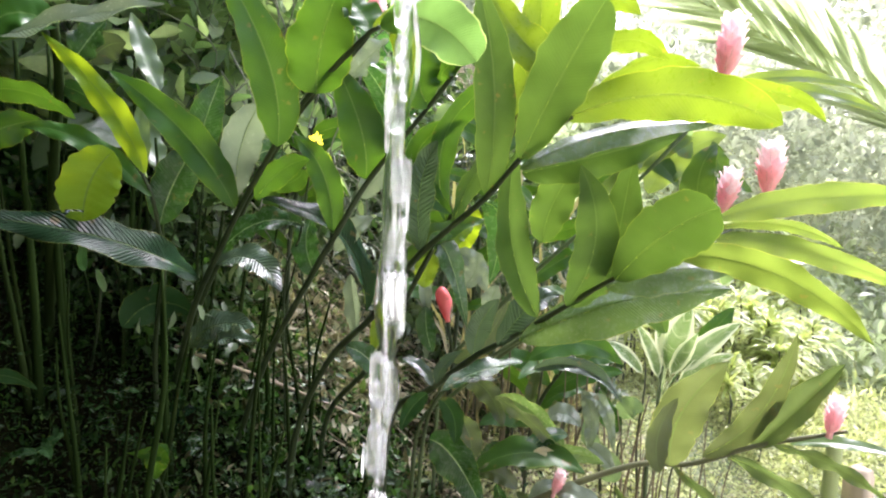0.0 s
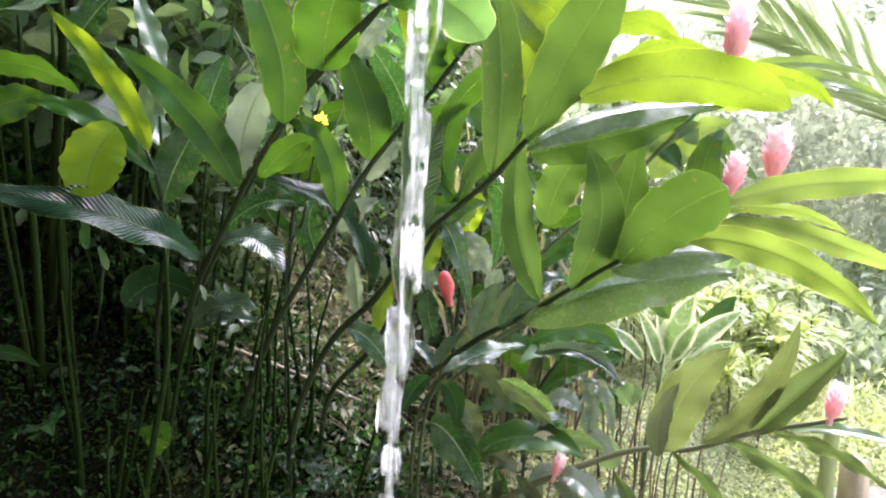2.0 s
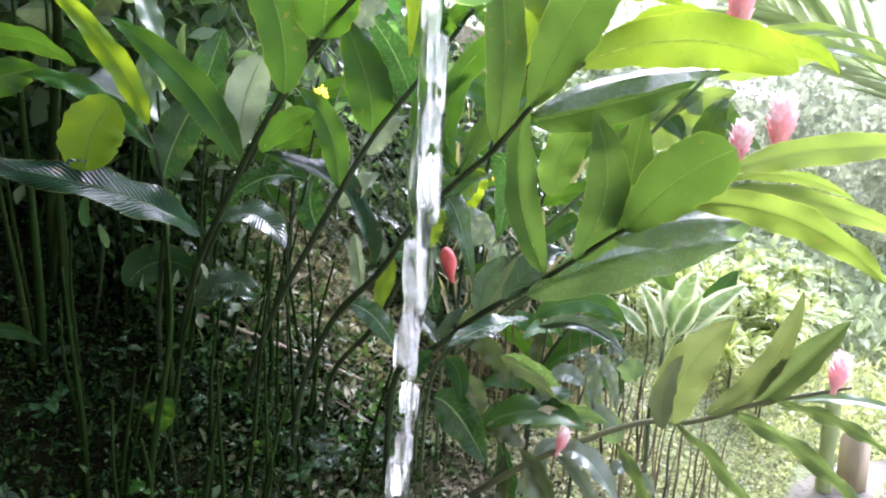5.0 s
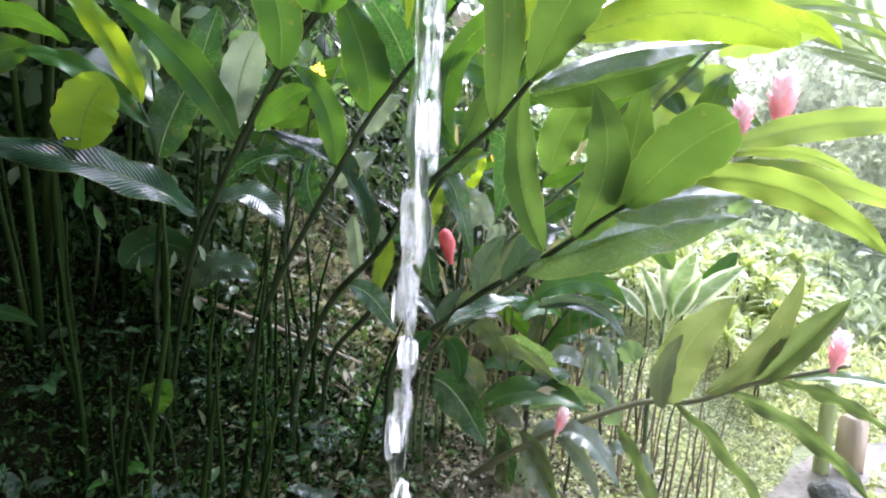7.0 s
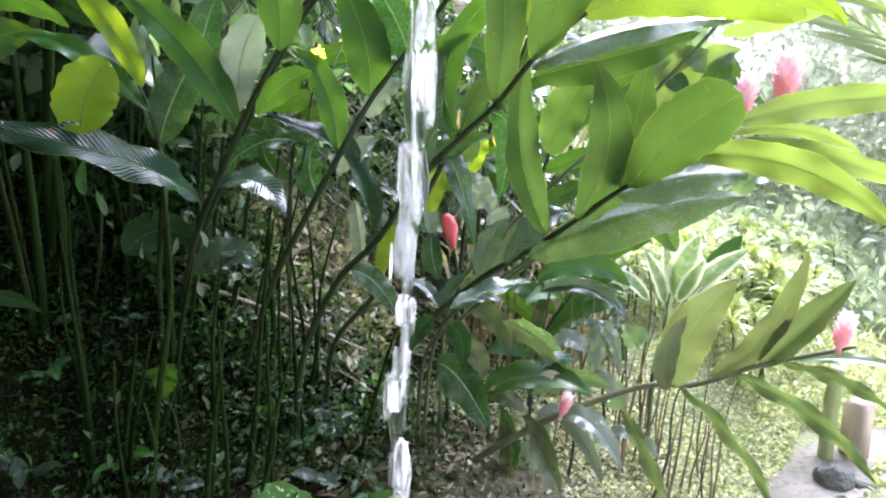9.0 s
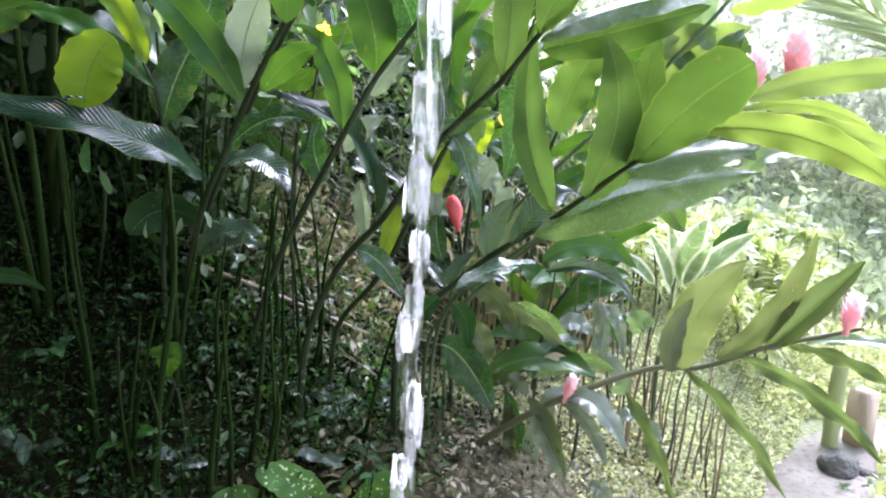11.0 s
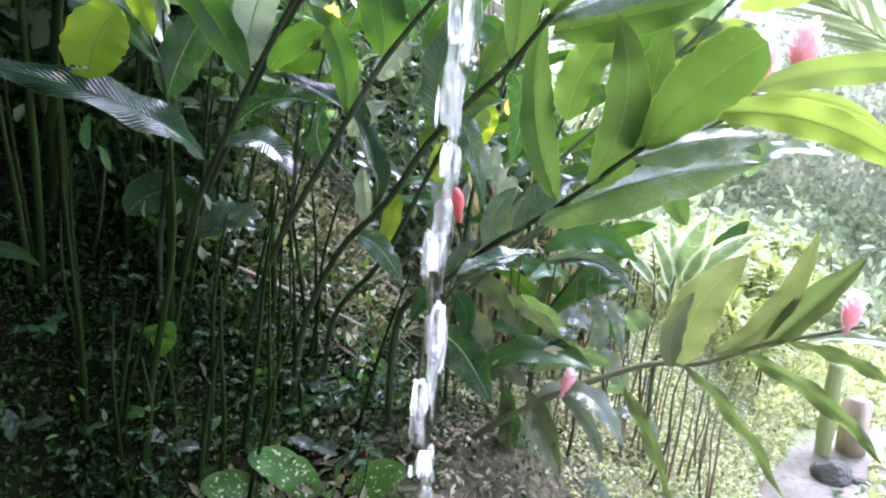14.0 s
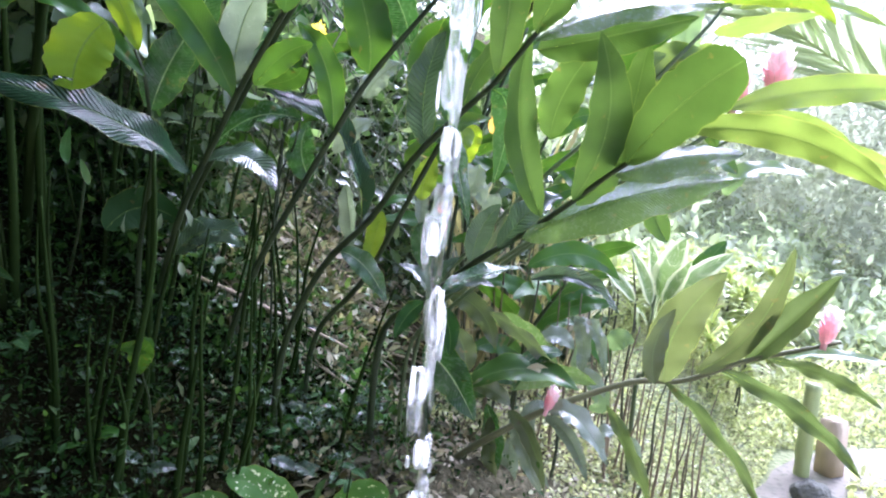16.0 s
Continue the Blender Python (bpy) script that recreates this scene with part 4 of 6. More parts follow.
leaf(shoot_h, (0.925, 1.879, 1.667), (0.818, 1.886, 1.720), (0.710, 1.879, 1.667), 0.083, (-0.00, -0.78, 0.62), LEAF_WARM, 0.3, 0.1)
leaf(shoot_h, (0.913, 1.921, 1.595), (0.992, 1.906, 1.681), (1.176, 1.879, 1.667), 0.081, (-0.30, -0.55, 0.78), LEAF_PALE, 0.3, 0.1)

shoot_i = shoot("ginger_shoot", "flowering red ginger cane among sunlit leaves", "plant", [(-0.113, 2.252, 0.520), (-0.052, 2.206, 1.047), (0.152, 2.056, 1.296), (0.366, 1.937, 1.479), (0.523, 1.814, 1.624), (0.641, 1.743, 1.704), (0.740, 1.712, 1.777), (0.796, 1.700, 1.843)], 0.008, 0.005, STEM_LIGHT, "")
flower(shoot_i, (0.796, 1.700, 1.848), (0.818, 1.697, 1.983), 0.0385, "")
leaf(shoot_i, (0.782, 1.747, 1.737), (0.758, 1.789, 1.918), (0.826, 1.825, 2.044), 0.104, (-0.61, -0.74, 0.27), LEAF_WARM, 0.25, 0.08)
leaf(shoot_i, (0.729, 1.902, 1.440), (0.665, 1.893, 1.573), (0.674, 1.886, 1.720), 0.097, (0.04, -1.00, -0.05), LEAF_WARM, 0.25, 0.08)

shoot_j = shoot("ginger_shoot", "tall flowering ginger cane with pale red bracts", "plant", [(-0.047, 2.290, 0.520), (-0.009, 2.268, 1.137), (0.119, 2.195, 1.362), (0.352, 2.097, 1.634), (0.534, 2.048, 1.808), (0.684, 1.997, 1.970), (0.848, 1.990, 2.153), (0.912, 1.993, 2.261)], 0.008, 0.005, STEM_LIGHT, "")
flower(shoot_j, (0.912, 1.993, 2.264), (0.942, 1.999, 2.477), 0.0513, "")
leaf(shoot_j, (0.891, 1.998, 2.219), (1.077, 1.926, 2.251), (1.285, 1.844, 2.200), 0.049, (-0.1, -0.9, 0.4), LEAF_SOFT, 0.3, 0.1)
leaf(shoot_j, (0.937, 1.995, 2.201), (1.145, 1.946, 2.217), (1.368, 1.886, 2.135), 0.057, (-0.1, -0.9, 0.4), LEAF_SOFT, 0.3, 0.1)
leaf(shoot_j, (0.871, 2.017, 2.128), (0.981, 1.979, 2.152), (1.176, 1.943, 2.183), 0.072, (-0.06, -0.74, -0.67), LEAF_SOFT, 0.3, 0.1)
leaf(shoot_j, (0.832, 2.022, 2.008), (0.785, 2.036, 2.120), (0.861, 2.054, 2.270), 0.100, (-0.03, -0.99, 0.12), LEAF_PALE, 0.25, 0.1)
leaf(shoot_j, (0.793, 2.031, 1.914), (0.656, 2.035, 2.027), (0.521, 2.015, 1.952), 0.101, (0.10, -0.95, 0.30), LEAF_WARM, 0.25, 0.1)
leaf(shoot_j, (0.766, 2.049, 1.817), (0.929, 2.036, 1.914), (1.031, 2.008, 1.895), 0.088, (-0.29, -0.77, 0.57), LEAF_WARM, 0.25, 0.1)

shoot_k = shoot("ginger_shoot", "ginger cane with backlit yellow-green leaves", "plant", [(-0.543, 2.456, 0.615), (-0.481, 2.415, 0.958), (-0.275, 2.279, 1.226), (-0.069, 2.127, 1.630), (0.068, 2.006, 1.877), (0.203, 1.881, 2.090), (0.319, 1.728, 2.235), (0.402, 1.652, 2.274)], 0.011, 0.006, STEM, "")
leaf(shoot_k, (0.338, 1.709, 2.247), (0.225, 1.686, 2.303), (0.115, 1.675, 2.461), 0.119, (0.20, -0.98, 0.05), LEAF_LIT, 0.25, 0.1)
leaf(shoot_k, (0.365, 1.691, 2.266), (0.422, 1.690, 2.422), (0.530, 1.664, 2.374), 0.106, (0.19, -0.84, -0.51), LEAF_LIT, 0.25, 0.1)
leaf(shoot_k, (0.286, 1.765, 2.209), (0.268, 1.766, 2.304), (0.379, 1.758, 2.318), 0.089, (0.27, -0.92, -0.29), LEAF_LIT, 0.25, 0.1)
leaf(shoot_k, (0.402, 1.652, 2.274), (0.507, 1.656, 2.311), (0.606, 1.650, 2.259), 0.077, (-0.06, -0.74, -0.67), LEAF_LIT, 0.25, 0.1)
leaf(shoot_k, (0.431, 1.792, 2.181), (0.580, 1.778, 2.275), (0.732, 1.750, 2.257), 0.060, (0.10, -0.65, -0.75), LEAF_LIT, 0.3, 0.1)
leaf(shoot_k, (0.012, 2.046, 1.789), (0.030, 2.010, 2.118), (0.307, 1.956, 2.293), 0.112, (0.46, -0.79, -0.41), LEAF, 0.3, 0.1)
leaf(shoot_k, (0.031, 2.019, 1.819), (-0.093, 2.032, 2.008), (0.087, 2.039, 2.148), 0.110, (0.48, -0.88, -0.03), LEAF, 0.3, 0.1)
leaf(shoot_k, (0.203, 1.881, 2.090), (0.295, 1.848, 2.434), (0.194, 1.781, 2.509), 0.125, (0.24, -0.95, -0.22), LEAF_LIT, 0.25, 0.1)
leaf(shoot_k, (0.477, 1.910, 1.916), (0.552, 1.875, 2.038), (0.707, 1.831, 2.095), 0.106, (-0.20, -0.97, -0.17), LEAF, 0.25, 0.1)

shoot_l = shoot("ginger_shoot", "short red ginger cane with a red flower", "plant", [(-0.011, 2.501, 0.520), (-0.006, 2.475, 0.740), (0.014, 2.390, 0.898), (0.037, 2.376, 1.195), (0.018, 2.348, 1.379)], 0.009, 0.006, STEM, "")
bud(shoot_l, (0.020, 2.329, 1.372), (-0.008, 2.336, 1.512), 0.030, "closed red ginger flower cone")
leaf(shoot_l, (0.037, 2.376, 1.195), (0.174, 2.363, 1.293), (0.263, 2.360, 1.480), 0.095, (0.22, -0.95, -0.22), LEAF_DULL, 0.3, 0.2)
leaf(shoot_l, (-0.223, 2.360, 1.475), (-0.248, 2.332, 1.373), (-0.282, 2.298, 1.251), 0.077, (-0.06, -0.96, 0.29), LEAF_LIT, 0.3, 0.06)
leaf(shoot_l, (-0.066, 2.305, 1.442), (-0.065, 2.294, 1.349), (-0.040, 2.283, 1.257), 0.084, (-0.13, -0.98, 0.12), LEAF_DARK, 0.3, 0.06)
leaf(shoot_l, (-0.083, 2.367, 1.507), (-0.160, 2.346, 1.530), (-0.234, 2.310, 1.478), 0.040, (0.14, -0.72, 0.68), LEAF, 0.3, 0.06)
leaf(shoot_l, (0.112, 2.262, 1.792), (0.058, 2.231, 1.739), (0.026, 2.203, 1.684), 0.076, (0.14, -0.98, -0.12), LEAF_LIT, 0.2, 0.08, ends=(0.4, 0.6))
leaf(shoot_l, (-0.027, 2.239, 1.695), (-0.062, 2.232, 1.605), (-0.069, 2.227, 1.529), 0.088, (0.06, -0.98, 0.19), LEAF_LIT, 0.2, 0.08, ends=(0.6, 0.6))
leaf(shoot_l, (0.170, 2.094, 1.775), (0.162, 2.088, 1.805), (0.173, 2.083, 1.845), 0.028, (-0.09, -0.98, -0.16), LEAF_ORANGE, 0.2, 0.08)
leaf(shoot_l, (0.036, 2.322, 1.165), (0.170, 2.289, 1.107), (0.235, 2.246, 0.961), 0.095, (-0.27, -0.96, 0.09), LEAF_DULL, 0.25, 0.2)

shoot_m = shoot("ginger_shoot", "small ginger shoot with one pale leaf", "plant", [(-1.465, 2.340, 1.401), (-1.421, 2.295, 1.124), (-1.275, 2.143, 1.354), (-1.213, 2.085, 1.535), (-1.197, 2.075, 1.621)], 0.005, 0.004, STEM, "")
leaf(shoot_m, (-1.174, 2.046, 1.548), (-1.185, 2.046, 1.590), (-1.200, 2.047, 1.633), 0.025, (0.46, -0.86, 0.23), LEAF_WET, 0.2, 0.05)
leaf(shoot_m, (-1.258, 2.077, 1.617), (-1.268, 2.081, 1.669), (-1.250, 2.088, 1.742), 0.036, (0.77, -0.63, 0.12), LEAF, 0.2, 0.05)

shoot_n = shoot("ginger_shoot", "red-budded ginger cane over the leaves", "plant", [(-1.151, 2.482, 1.216), (-1.108, 2.441, 1.091), (-0.963, 2.302, 1.419), (-0.783, 2.134, 1.686), (-0.644, 2.006, 1.881), (-0.420, 1.785, 2.132), (-0.223, 1.654, 2.293), (-0.178, 1.610, 2.340)], 0.01, 0.006, STEM, "")
flower(shoot_n, (-0.190, 1.619, 2.339), (-0.155, 1.622, 2.445), 0.0294, "")

shoot_o = shoot("ginger_shoot", "low ginger shoot with a small pink-tipped flower", "plant", [(0.487, 2.307, 0.404), (0.489, 2.287, 0.393), (0.494, 2.221, 0.621), (0.445, 2.194, 0.771)], 0.007, 0.005, STEM, "")
leaf(shoot_o, (0.218, 2.248, 1.097), (0.346, 2.213, 1.043), (0.468, 2.166, 0.918), 0.095, (-0.38, -0.92, -0.11), LEAF_GLOSS, 0.4, 0.08)
leaf(shoot_o, (0.416, 2.279, 0.992), (0.476, 2.258, 1.023), (0.537, 2.225, 0.978), 0.091, (-0.18, -0.59, 0.79), LEAF_SILVER, 0.3, 0.08)
leaf(shoot_o, (0.150, 2.209, 0.837), (0.223, 2.205, 0.885), (0.309, 2.187, 0.843), 0.097, (-0.14, -0.97, 0.18), LEAF_DARK, 0.25, 0.06)
leaf(shoot_o, (0.292, 2.204, 0.820), (0.458, 2.187, 0.888), (0.612, 2.155, 0.863), 0.091, (-0.15, -0.99, 0.01), LEAF_GLOSS, 0.25, 0.06)
leaf(shoot_o, (0.441, 2.175, 0.779), (0.350, 2.126, 0.708), (0.432, 2.052, 0.502), 0.070, (-0.32, -0.62, 0.78), LEAF_SILVER, 0.4, 0.1)
leaf(shoot_o, (0.206, 2.197, 0.763), (0.233, 2.170, 0.593), (0.194, 2.151, 0.463), 0.092, (-0.46, -0.87, 0.15), LEAF_DARK, 0.3, 0.1)
leaf(shoot_o, (0.305, 2.223, 0.615), (0.294, 2.180, 0.496), (0.251, 2.137, 0.378), 0.093, (-0.34, -0.62, 0.78), LEAF_SILVER, 0.3, 0.1)
leaf(shoot_o, (0.561, 2.342, 1.083), (0.598, 2.316, 0.986), (0.577, 2.283, 0.833), 0.069, (-0.32, -0.62, 0.78), LEAF_SILVER, 0.5, 0.35)
leaf(shoot_o, (0.569, 2.328, 1.061), (0.646, 2.306, 1.025), (0.678, 2.264, 0.854), 0.060, (-0.31, -0.62, 0.78), LEAF_SILVER, 0.5, 0.4)
leaf(shoot_o, (0.377, 2.389, 1.241), (0.368, 2.355, 1.085), (0.291, 2.326, 0.951), 0.053, (-0.47, -0.82, 0.32), LEAF_DULL, 0.4, 0.3)
leaf(shoot_o, (0.458, 2.338, 1.046), (0.436, 2.314, 0.958), (0.369, 2.292, 0.870), 0.058, (-0.47, -0.77, 0.44), LEAF_OLIVE, 0.4, 0.3)
leaf(shoot_o, (0.583, 2.290, 0.877), (0.636, 2.268, 0.840), (0.677, 2.243, 0.781), 0.071, (-0.31, -0.62, 0.78), LEAF_SILVER, 0.4, 0.1)
leaf(shoot_o, (0.295, 2.152, 0.734), (0.338, 2.091, 0.623), (0.400, 2.025, 0.488), 0.067, (-0.32, -0.62, 0.78), LEAF_SILVER, 0.4, 0.25)
leaf(shoot_o, (0.508, 2.066, 0.437), (0.549, 2.041, 0.439), (0.591, 2.007, 0.395), 0.060, (-0.36, -0.62, 0.78), LEAF_SILVER, 0.4, 0.2)
leaf(shoot_o, (0.212, 2.214, 0.845), (0.178, 2.200, 0.826), (0.141, 2.183, 0.791), 0.089, (-0.09, -0.81, 0.58), LEAF_WARM, 0.25, 0.12)
leaf(shoot_o, (0.225, 2.190, 0.716), (0.214, 2.147, 0.596), (0.246, 2.101, 0.458), 0.060, (-0.44, -0.86, 0.26), LEAF_OLIVE, 0.4, 0.25)
leaf(shoot_o, (0.626, 2.155, 0.646), (0.668, 2.161, 0.678), (0.734, 2.160, 0.669), 0.060, (-0.16, -0.52, 0.84), LEAF_SILVER, 0.4, 0.2)
leaf(shoot_o, (0.763, 2.176, 0.649), (0.782, 2.160, 0.618), (0.805, 2.142, 0.574), 0.041, (-0.32, -0.62, 0.78), LEAF_SILVER, 0.4, 0.25)
leaf(shoot_d, (-0.037, 1.989, 1.231), (-0.081, 2.001, 1.294), (-0.144, 2.006, 1.321), 0.050, (0.2, -0.6, 0.75), LEAF_GLINT, 0.4, 0.1)
leaf(shoot_d, (-0.023, 1.962, 1.249), (0.006, 1.974, 1.314), (0.067, 1.982, 1.357), 0.053, (-0.2, -0.62, 0.75), LEAF_GLINT, 0.4, 0.1)
leaf(shoot_d, (0.005, 1.919, 1.237), (0.089, 1.927, 1.281), (0.179, 1.925, 1.271), 0.049, (0, -0.6, 0.8), LEAF_GLINT, 0.4, 0.1)
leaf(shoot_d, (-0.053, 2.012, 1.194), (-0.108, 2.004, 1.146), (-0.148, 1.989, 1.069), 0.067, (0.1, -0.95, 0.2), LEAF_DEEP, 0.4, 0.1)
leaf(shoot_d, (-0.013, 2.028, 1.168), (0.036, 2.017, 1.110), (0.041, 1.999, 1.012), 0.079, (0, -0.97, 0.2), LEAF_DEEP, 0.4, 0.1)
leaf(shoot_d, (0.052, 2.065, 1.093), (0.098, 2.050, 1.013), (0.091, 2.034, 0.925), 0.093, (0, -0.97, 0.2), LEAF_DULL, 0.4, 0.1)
leaf(shoot_d, (0.068, 2.099, 1.554), (0.112, 2.109, 1.606), (0.124, 2.121, 1.670), 0.087, (-0.1, -0.7, 0.7), LEAF_SILVER, 0.4, 0.1)
leaf(shoot_d, (0.147, 2.035, 1.483), (0.170, 2.044, 1.529), (0.192, 2.052, 1.572), 0.070, (-0.1, -0.7, 0.7), LEAF_SILVER, 0.4, 0.1)
leaf(shoot_o, (0.422, 2.083, 0.919), (0.364, 2.087, 0.944), (0.314, 2.081, 0.912), 0.037, (0, -0.8, 0.6), LEAF_CREAM, 0.4, 0.1)
leaf(shoot_o, (0.272, 2.063, 0.814), (0.193, 2.074, 0.871), (0.127, 2.073, 0.864), 0.075, (0, -0.8, 0.6), LEAF_OLIVE, 0.4, 0.1)
leaf(shoot_l, (-0.059, 2.329, 1.420), (-0.071, 2.345, 1.503), (-0.049, 2.357, 1.573), 0.058, (0.2, -0.7, 0.7), LEAF_SILVER, 0.4, 0.1)
leaf(shoot_j, (0.689, 2.030, 1.891), (0.793, 2.046, 2.013), (0.959, 2.055, 2.086), 0.126, (-0.2, -0.95, -0.1), LEAF_SOFT, 0.25, 0.08)
leaf(shoot_j, (0.567, 1.996, 1.938), (0.675, 2.007, 2.026), (0.839, 2.013, 2.071), 0.108, (-0.1, -0.97, -0.1), LEAF_SOFT, 0.25, 0.08)
leaf(shoot_j, (0.917, 1.946, 1.946), (0.887, 1.954, 2.003), (0.872, 1.961, 2.061), 0.066, (0.1, -0.97, 0.1), LEAF_WARM, 0.25, 0.08)
leaf(shoot_j, (0.500, 1.958, 1.883), (0.576, 1.971, 1.976), (0.705, 1.980, 2.046), 0.099, (-0.1, -0.97, -0.1), LEAF_SOFT, 0.25, 0.08)
leaf(shoot_l, (0.134, 2.346, 1.820), (0.104, 2.333, 1.745), (0.078, 2.313, 1.632), 0.091, (-0.2, -0.97, 0.1), LEAF_YOUNG_LIT, 0.2, 0.1)
leaf(shoot_l, (0.052, 2.268, 1.663), (0.122, 2.257, 1.607), (0.164, 2.239, 1.511), 0.093, (0.1, -0.97, 0.2), LEAF_SILVER, 0.3, 0.2)
leaf(shoot_l, (-0.026, 2.561, 2.162), (0.025, 2.568, 2.203), (0.090, 2.566, 2.194), 0.102, (-0.1, -0.9, 0.4), LEAF_PALE, 0.3, 0.1)
leaf(shoot_c, (0.206, 1.574, 1.955), (0.398, 1.580, 2.000), (0.625, 1.588, 2.060), 0.124, (-0.1, -0.95, 0.05), LEAF_WARM, 0.25, 0.12)

# ---- low plants ----

sapling = shoot("seedling", "small seedling with one pale heart-shaped leaf on a thin stalk", "plant", [(-0.912, 1.878, 0.520), (-0.912, 1.866, 0.851), (-0.914, 1.825, 0.975), (-0.913, 1.820, 1.020)], 0.003, 0.002, STEM, "")
leaf(sapling, (-0.878, 1.827, 1.076), (-0.938, 1.815, 1.070), (-1.006, 1.808, 1.075), 0.054, (0.1, -0.95, 0.3), LEAF, 0.2, 0.08, ends=(0.3, 1.2))
leaf(sapling, (-0.917, 1.814, 0.984), (-0.915, 1.811, 1.036), (-0.883, 1.810, 1.086), 0.079, (0.1, -0.95, 0.3), LEAF, 0.2, 0.08, ends=(0.75, 0.35))

spotted_plant = shoot("dumb_cane", "low dumb cane with cream-spotted broad leaves", "plant", [(-0.378, 1.792, 0.520), (-0.387, 1.787, 0.328), (-0.417, 1.770, 0.507), (-0.448, 1.756, 0.596)], 0.008, 0.005, STEM, "")
leaf(spotted_plant, (-0.405, 1.751, 0.516), (-0.515, 1.737, 0.655), (-0.627, 1.706, 0.707), 0.116, (0.15, -0.72, 0.68), LEAF_SPOT, 0.2, 0.06, ends=(0.5, 0.55))
leaf(spotted_plant, (-0.546, 1.739, 0.497), (-0.666, 1.721, 0.591), (-0.767, 1.689, 0.612), 0.116, (0.15, -0.72, 0.68), LEAF_SPOT, 0.2, 0.06, ends=(0.5, 0.55))
leaf(spotted_plant, (-0.318, 1.767, 0.498), (-0.251, 1.786, 0.594), (-0.143, 1.791, 0.621), 0.120, (-0.1, -0.75, 0.65), LEAF_SPOT, 0.2, 0.06, ends=(0.5, 0.55))
leaf(spotted_plant, (-0.380, 1.766, 0.489), (-0.335, 1.713, 0.477), (-0.205, 1.659, 0.459), 0.128, (-0.47, -0.84, 0.28), LEAF_SPOT, 0.2, 0.06)

variegated_plant = shoot("shell_ginger", "variegated shell ginger with cream-edged leaves", "plant", [(0.909, 2.552, 0.245), (0.908, 2.524, 0.730), (0.905, 2.432, 0.829), (0.899, 2.407, 1.039), (0.901, 2.383, 1.169)], 0.01, 0.006, STEM_LIGHT, "")
leaf(variegated_plant, (0.894, 2.405, 1.027), (0.868, 2.385, 1.192), (0.781, 2.365, 1.358), 0.064, (0.14, -0.99, -0.07), LEAF_VARIEG, 0.3, 0.06, stalk=0.32)
leaf(variegated_plant, (0.899, 2.407, 1.039), (0.923, 2.427, 1.203), (0.887, 2.449, 1.385), 0.072, (-0.16, -0.98, 0.11), LEAF_VARIEG, 0.3, 0.06, stalk=0.32)
leaf(variegated_plant, (0.906, 2.405, 1.027), (0.948, 2.406, 1.233), (1.020, 2.402, 1.406), 0.131, (-0.41, -0.90, 0.11), LEAF_VARIEG, 0.3, 0.06, stalk=0.32)
leaf(variegated_plant, (0.904, 2.386, 1.034), (1.026, 2.393, 1.213), (1.221, 2.395, 1.351), 0.096, (-0.15, -0.97, 0.18), LEAF_VARIEG, 0.3, 0.06, stalk=0.32)
leaf(variegated_plant, (0.908, 2.386, 1.034), (1.026, 2.386, 1.155), (1.193, 2.379, 1.222), 0.077, (-0.05, -1.00, 0.03), LEAF_VARIEG, 0.3, 0.06, stalk=0.32)
leaf(variegated_plant, (0.906, 2.407, 1.039), (0.962, 2.376, 1.195), (1.022, 2.341, 1.323), 0.072, (-0.28, -0.95, -0.11), LEAF_VARIEG, 0.3, 0.06, stalk=0.32)
leaf(variegated_plant, (0.894, 2.407, 1.039), (0.785, 2.400, 1.187), (0.673, 2.386, 1.275), 0.065, (0.40, -0.87, 0.29), LEAF_VARIEG, 0.3, 0.06, stalk=0.32)
leaf(variegated_plant, (0.911, 2.407, 1.039), (1.087, 2.457, 1.243), (1.242, 2.500, 1.391), 0.105, (0.09, -0.98, 0.18), LEAF, 0.3, 0.06, stalk=0.32)

yellow_herb = shoot("herb", "slender herb with a small yellow flower", "plant", [(-0.687, 2.484, 0.775), (-0.650, 2.416, 1.498), (-0.527, 2.189, 1.725), (-0.469, 2.098, 1.930), (-0.420, 1.985, 2.010), (-0.411, 1.971, 2.060)], 0.004, 0.003, STEM, "")
bloom = Vector((-0.411, 1.971, 2.060))
for k in range(11):
    a = k * 2 * math.pi / 11 + 0.2
    out = Vector((math.cos(a), -0.35, math.sin(a)))
    leaf(yellow_herb, tuple(bloom + out * 0.004), tuple(bloom + out * 0.017 + Vector((0, -0.004, 0))), tuple(bloom + out * (0.023 + 0.005 * (k % 3))), 0.010, (out.x * 0.3, -0.9, out.z * 0.3), PETAL_YELLOW, 0.1, 0.05, "petal")
leaf(yellow_herb, (-0.451, 2.082, 2.000), (-0.414, 2.074, 2.019), (-0.377, 2.061, 2.000), 0.031, (-0.26, -0.95, -0.20), LEAF_YOUNG_LIT, 0.1, 0.05)
leaf(yellow_herb, (-0.494, 2.118, 1.971), (-0.523, 2.114, 1.932), (-0.622, 2.110, 1.903), 0.081, (0.02, -1.00, 0.08), LEAF, 0.1, 0.05)

small_plant = shoot("herb", "small broad-leaved plant on the bank", "plant", [(0.786, 2.584, 0.360), (0.786, 2.571, 0.710), (0.785, 2.527, 0.785), (0.781, 2.510, 0.897)], 0.004, 0.003, STEM, "")
leaf(small_plant, (0.776, 2.510, 0.892), (0.815, 2.506, 0.945), (0.874, 2.495, 0.934), 0.103, (-0.29, -0.88, 0.36), LEAF_PALE, 0.15, 0.08)
leaf(small_plant, (0.776, 2.504, 0.848), (0.717, 2.502, 0.913), (0.677, 2.506, 1.027), 0.102, (0.39, -0.89, 0.22), LEAF, 0.15, 0.08)
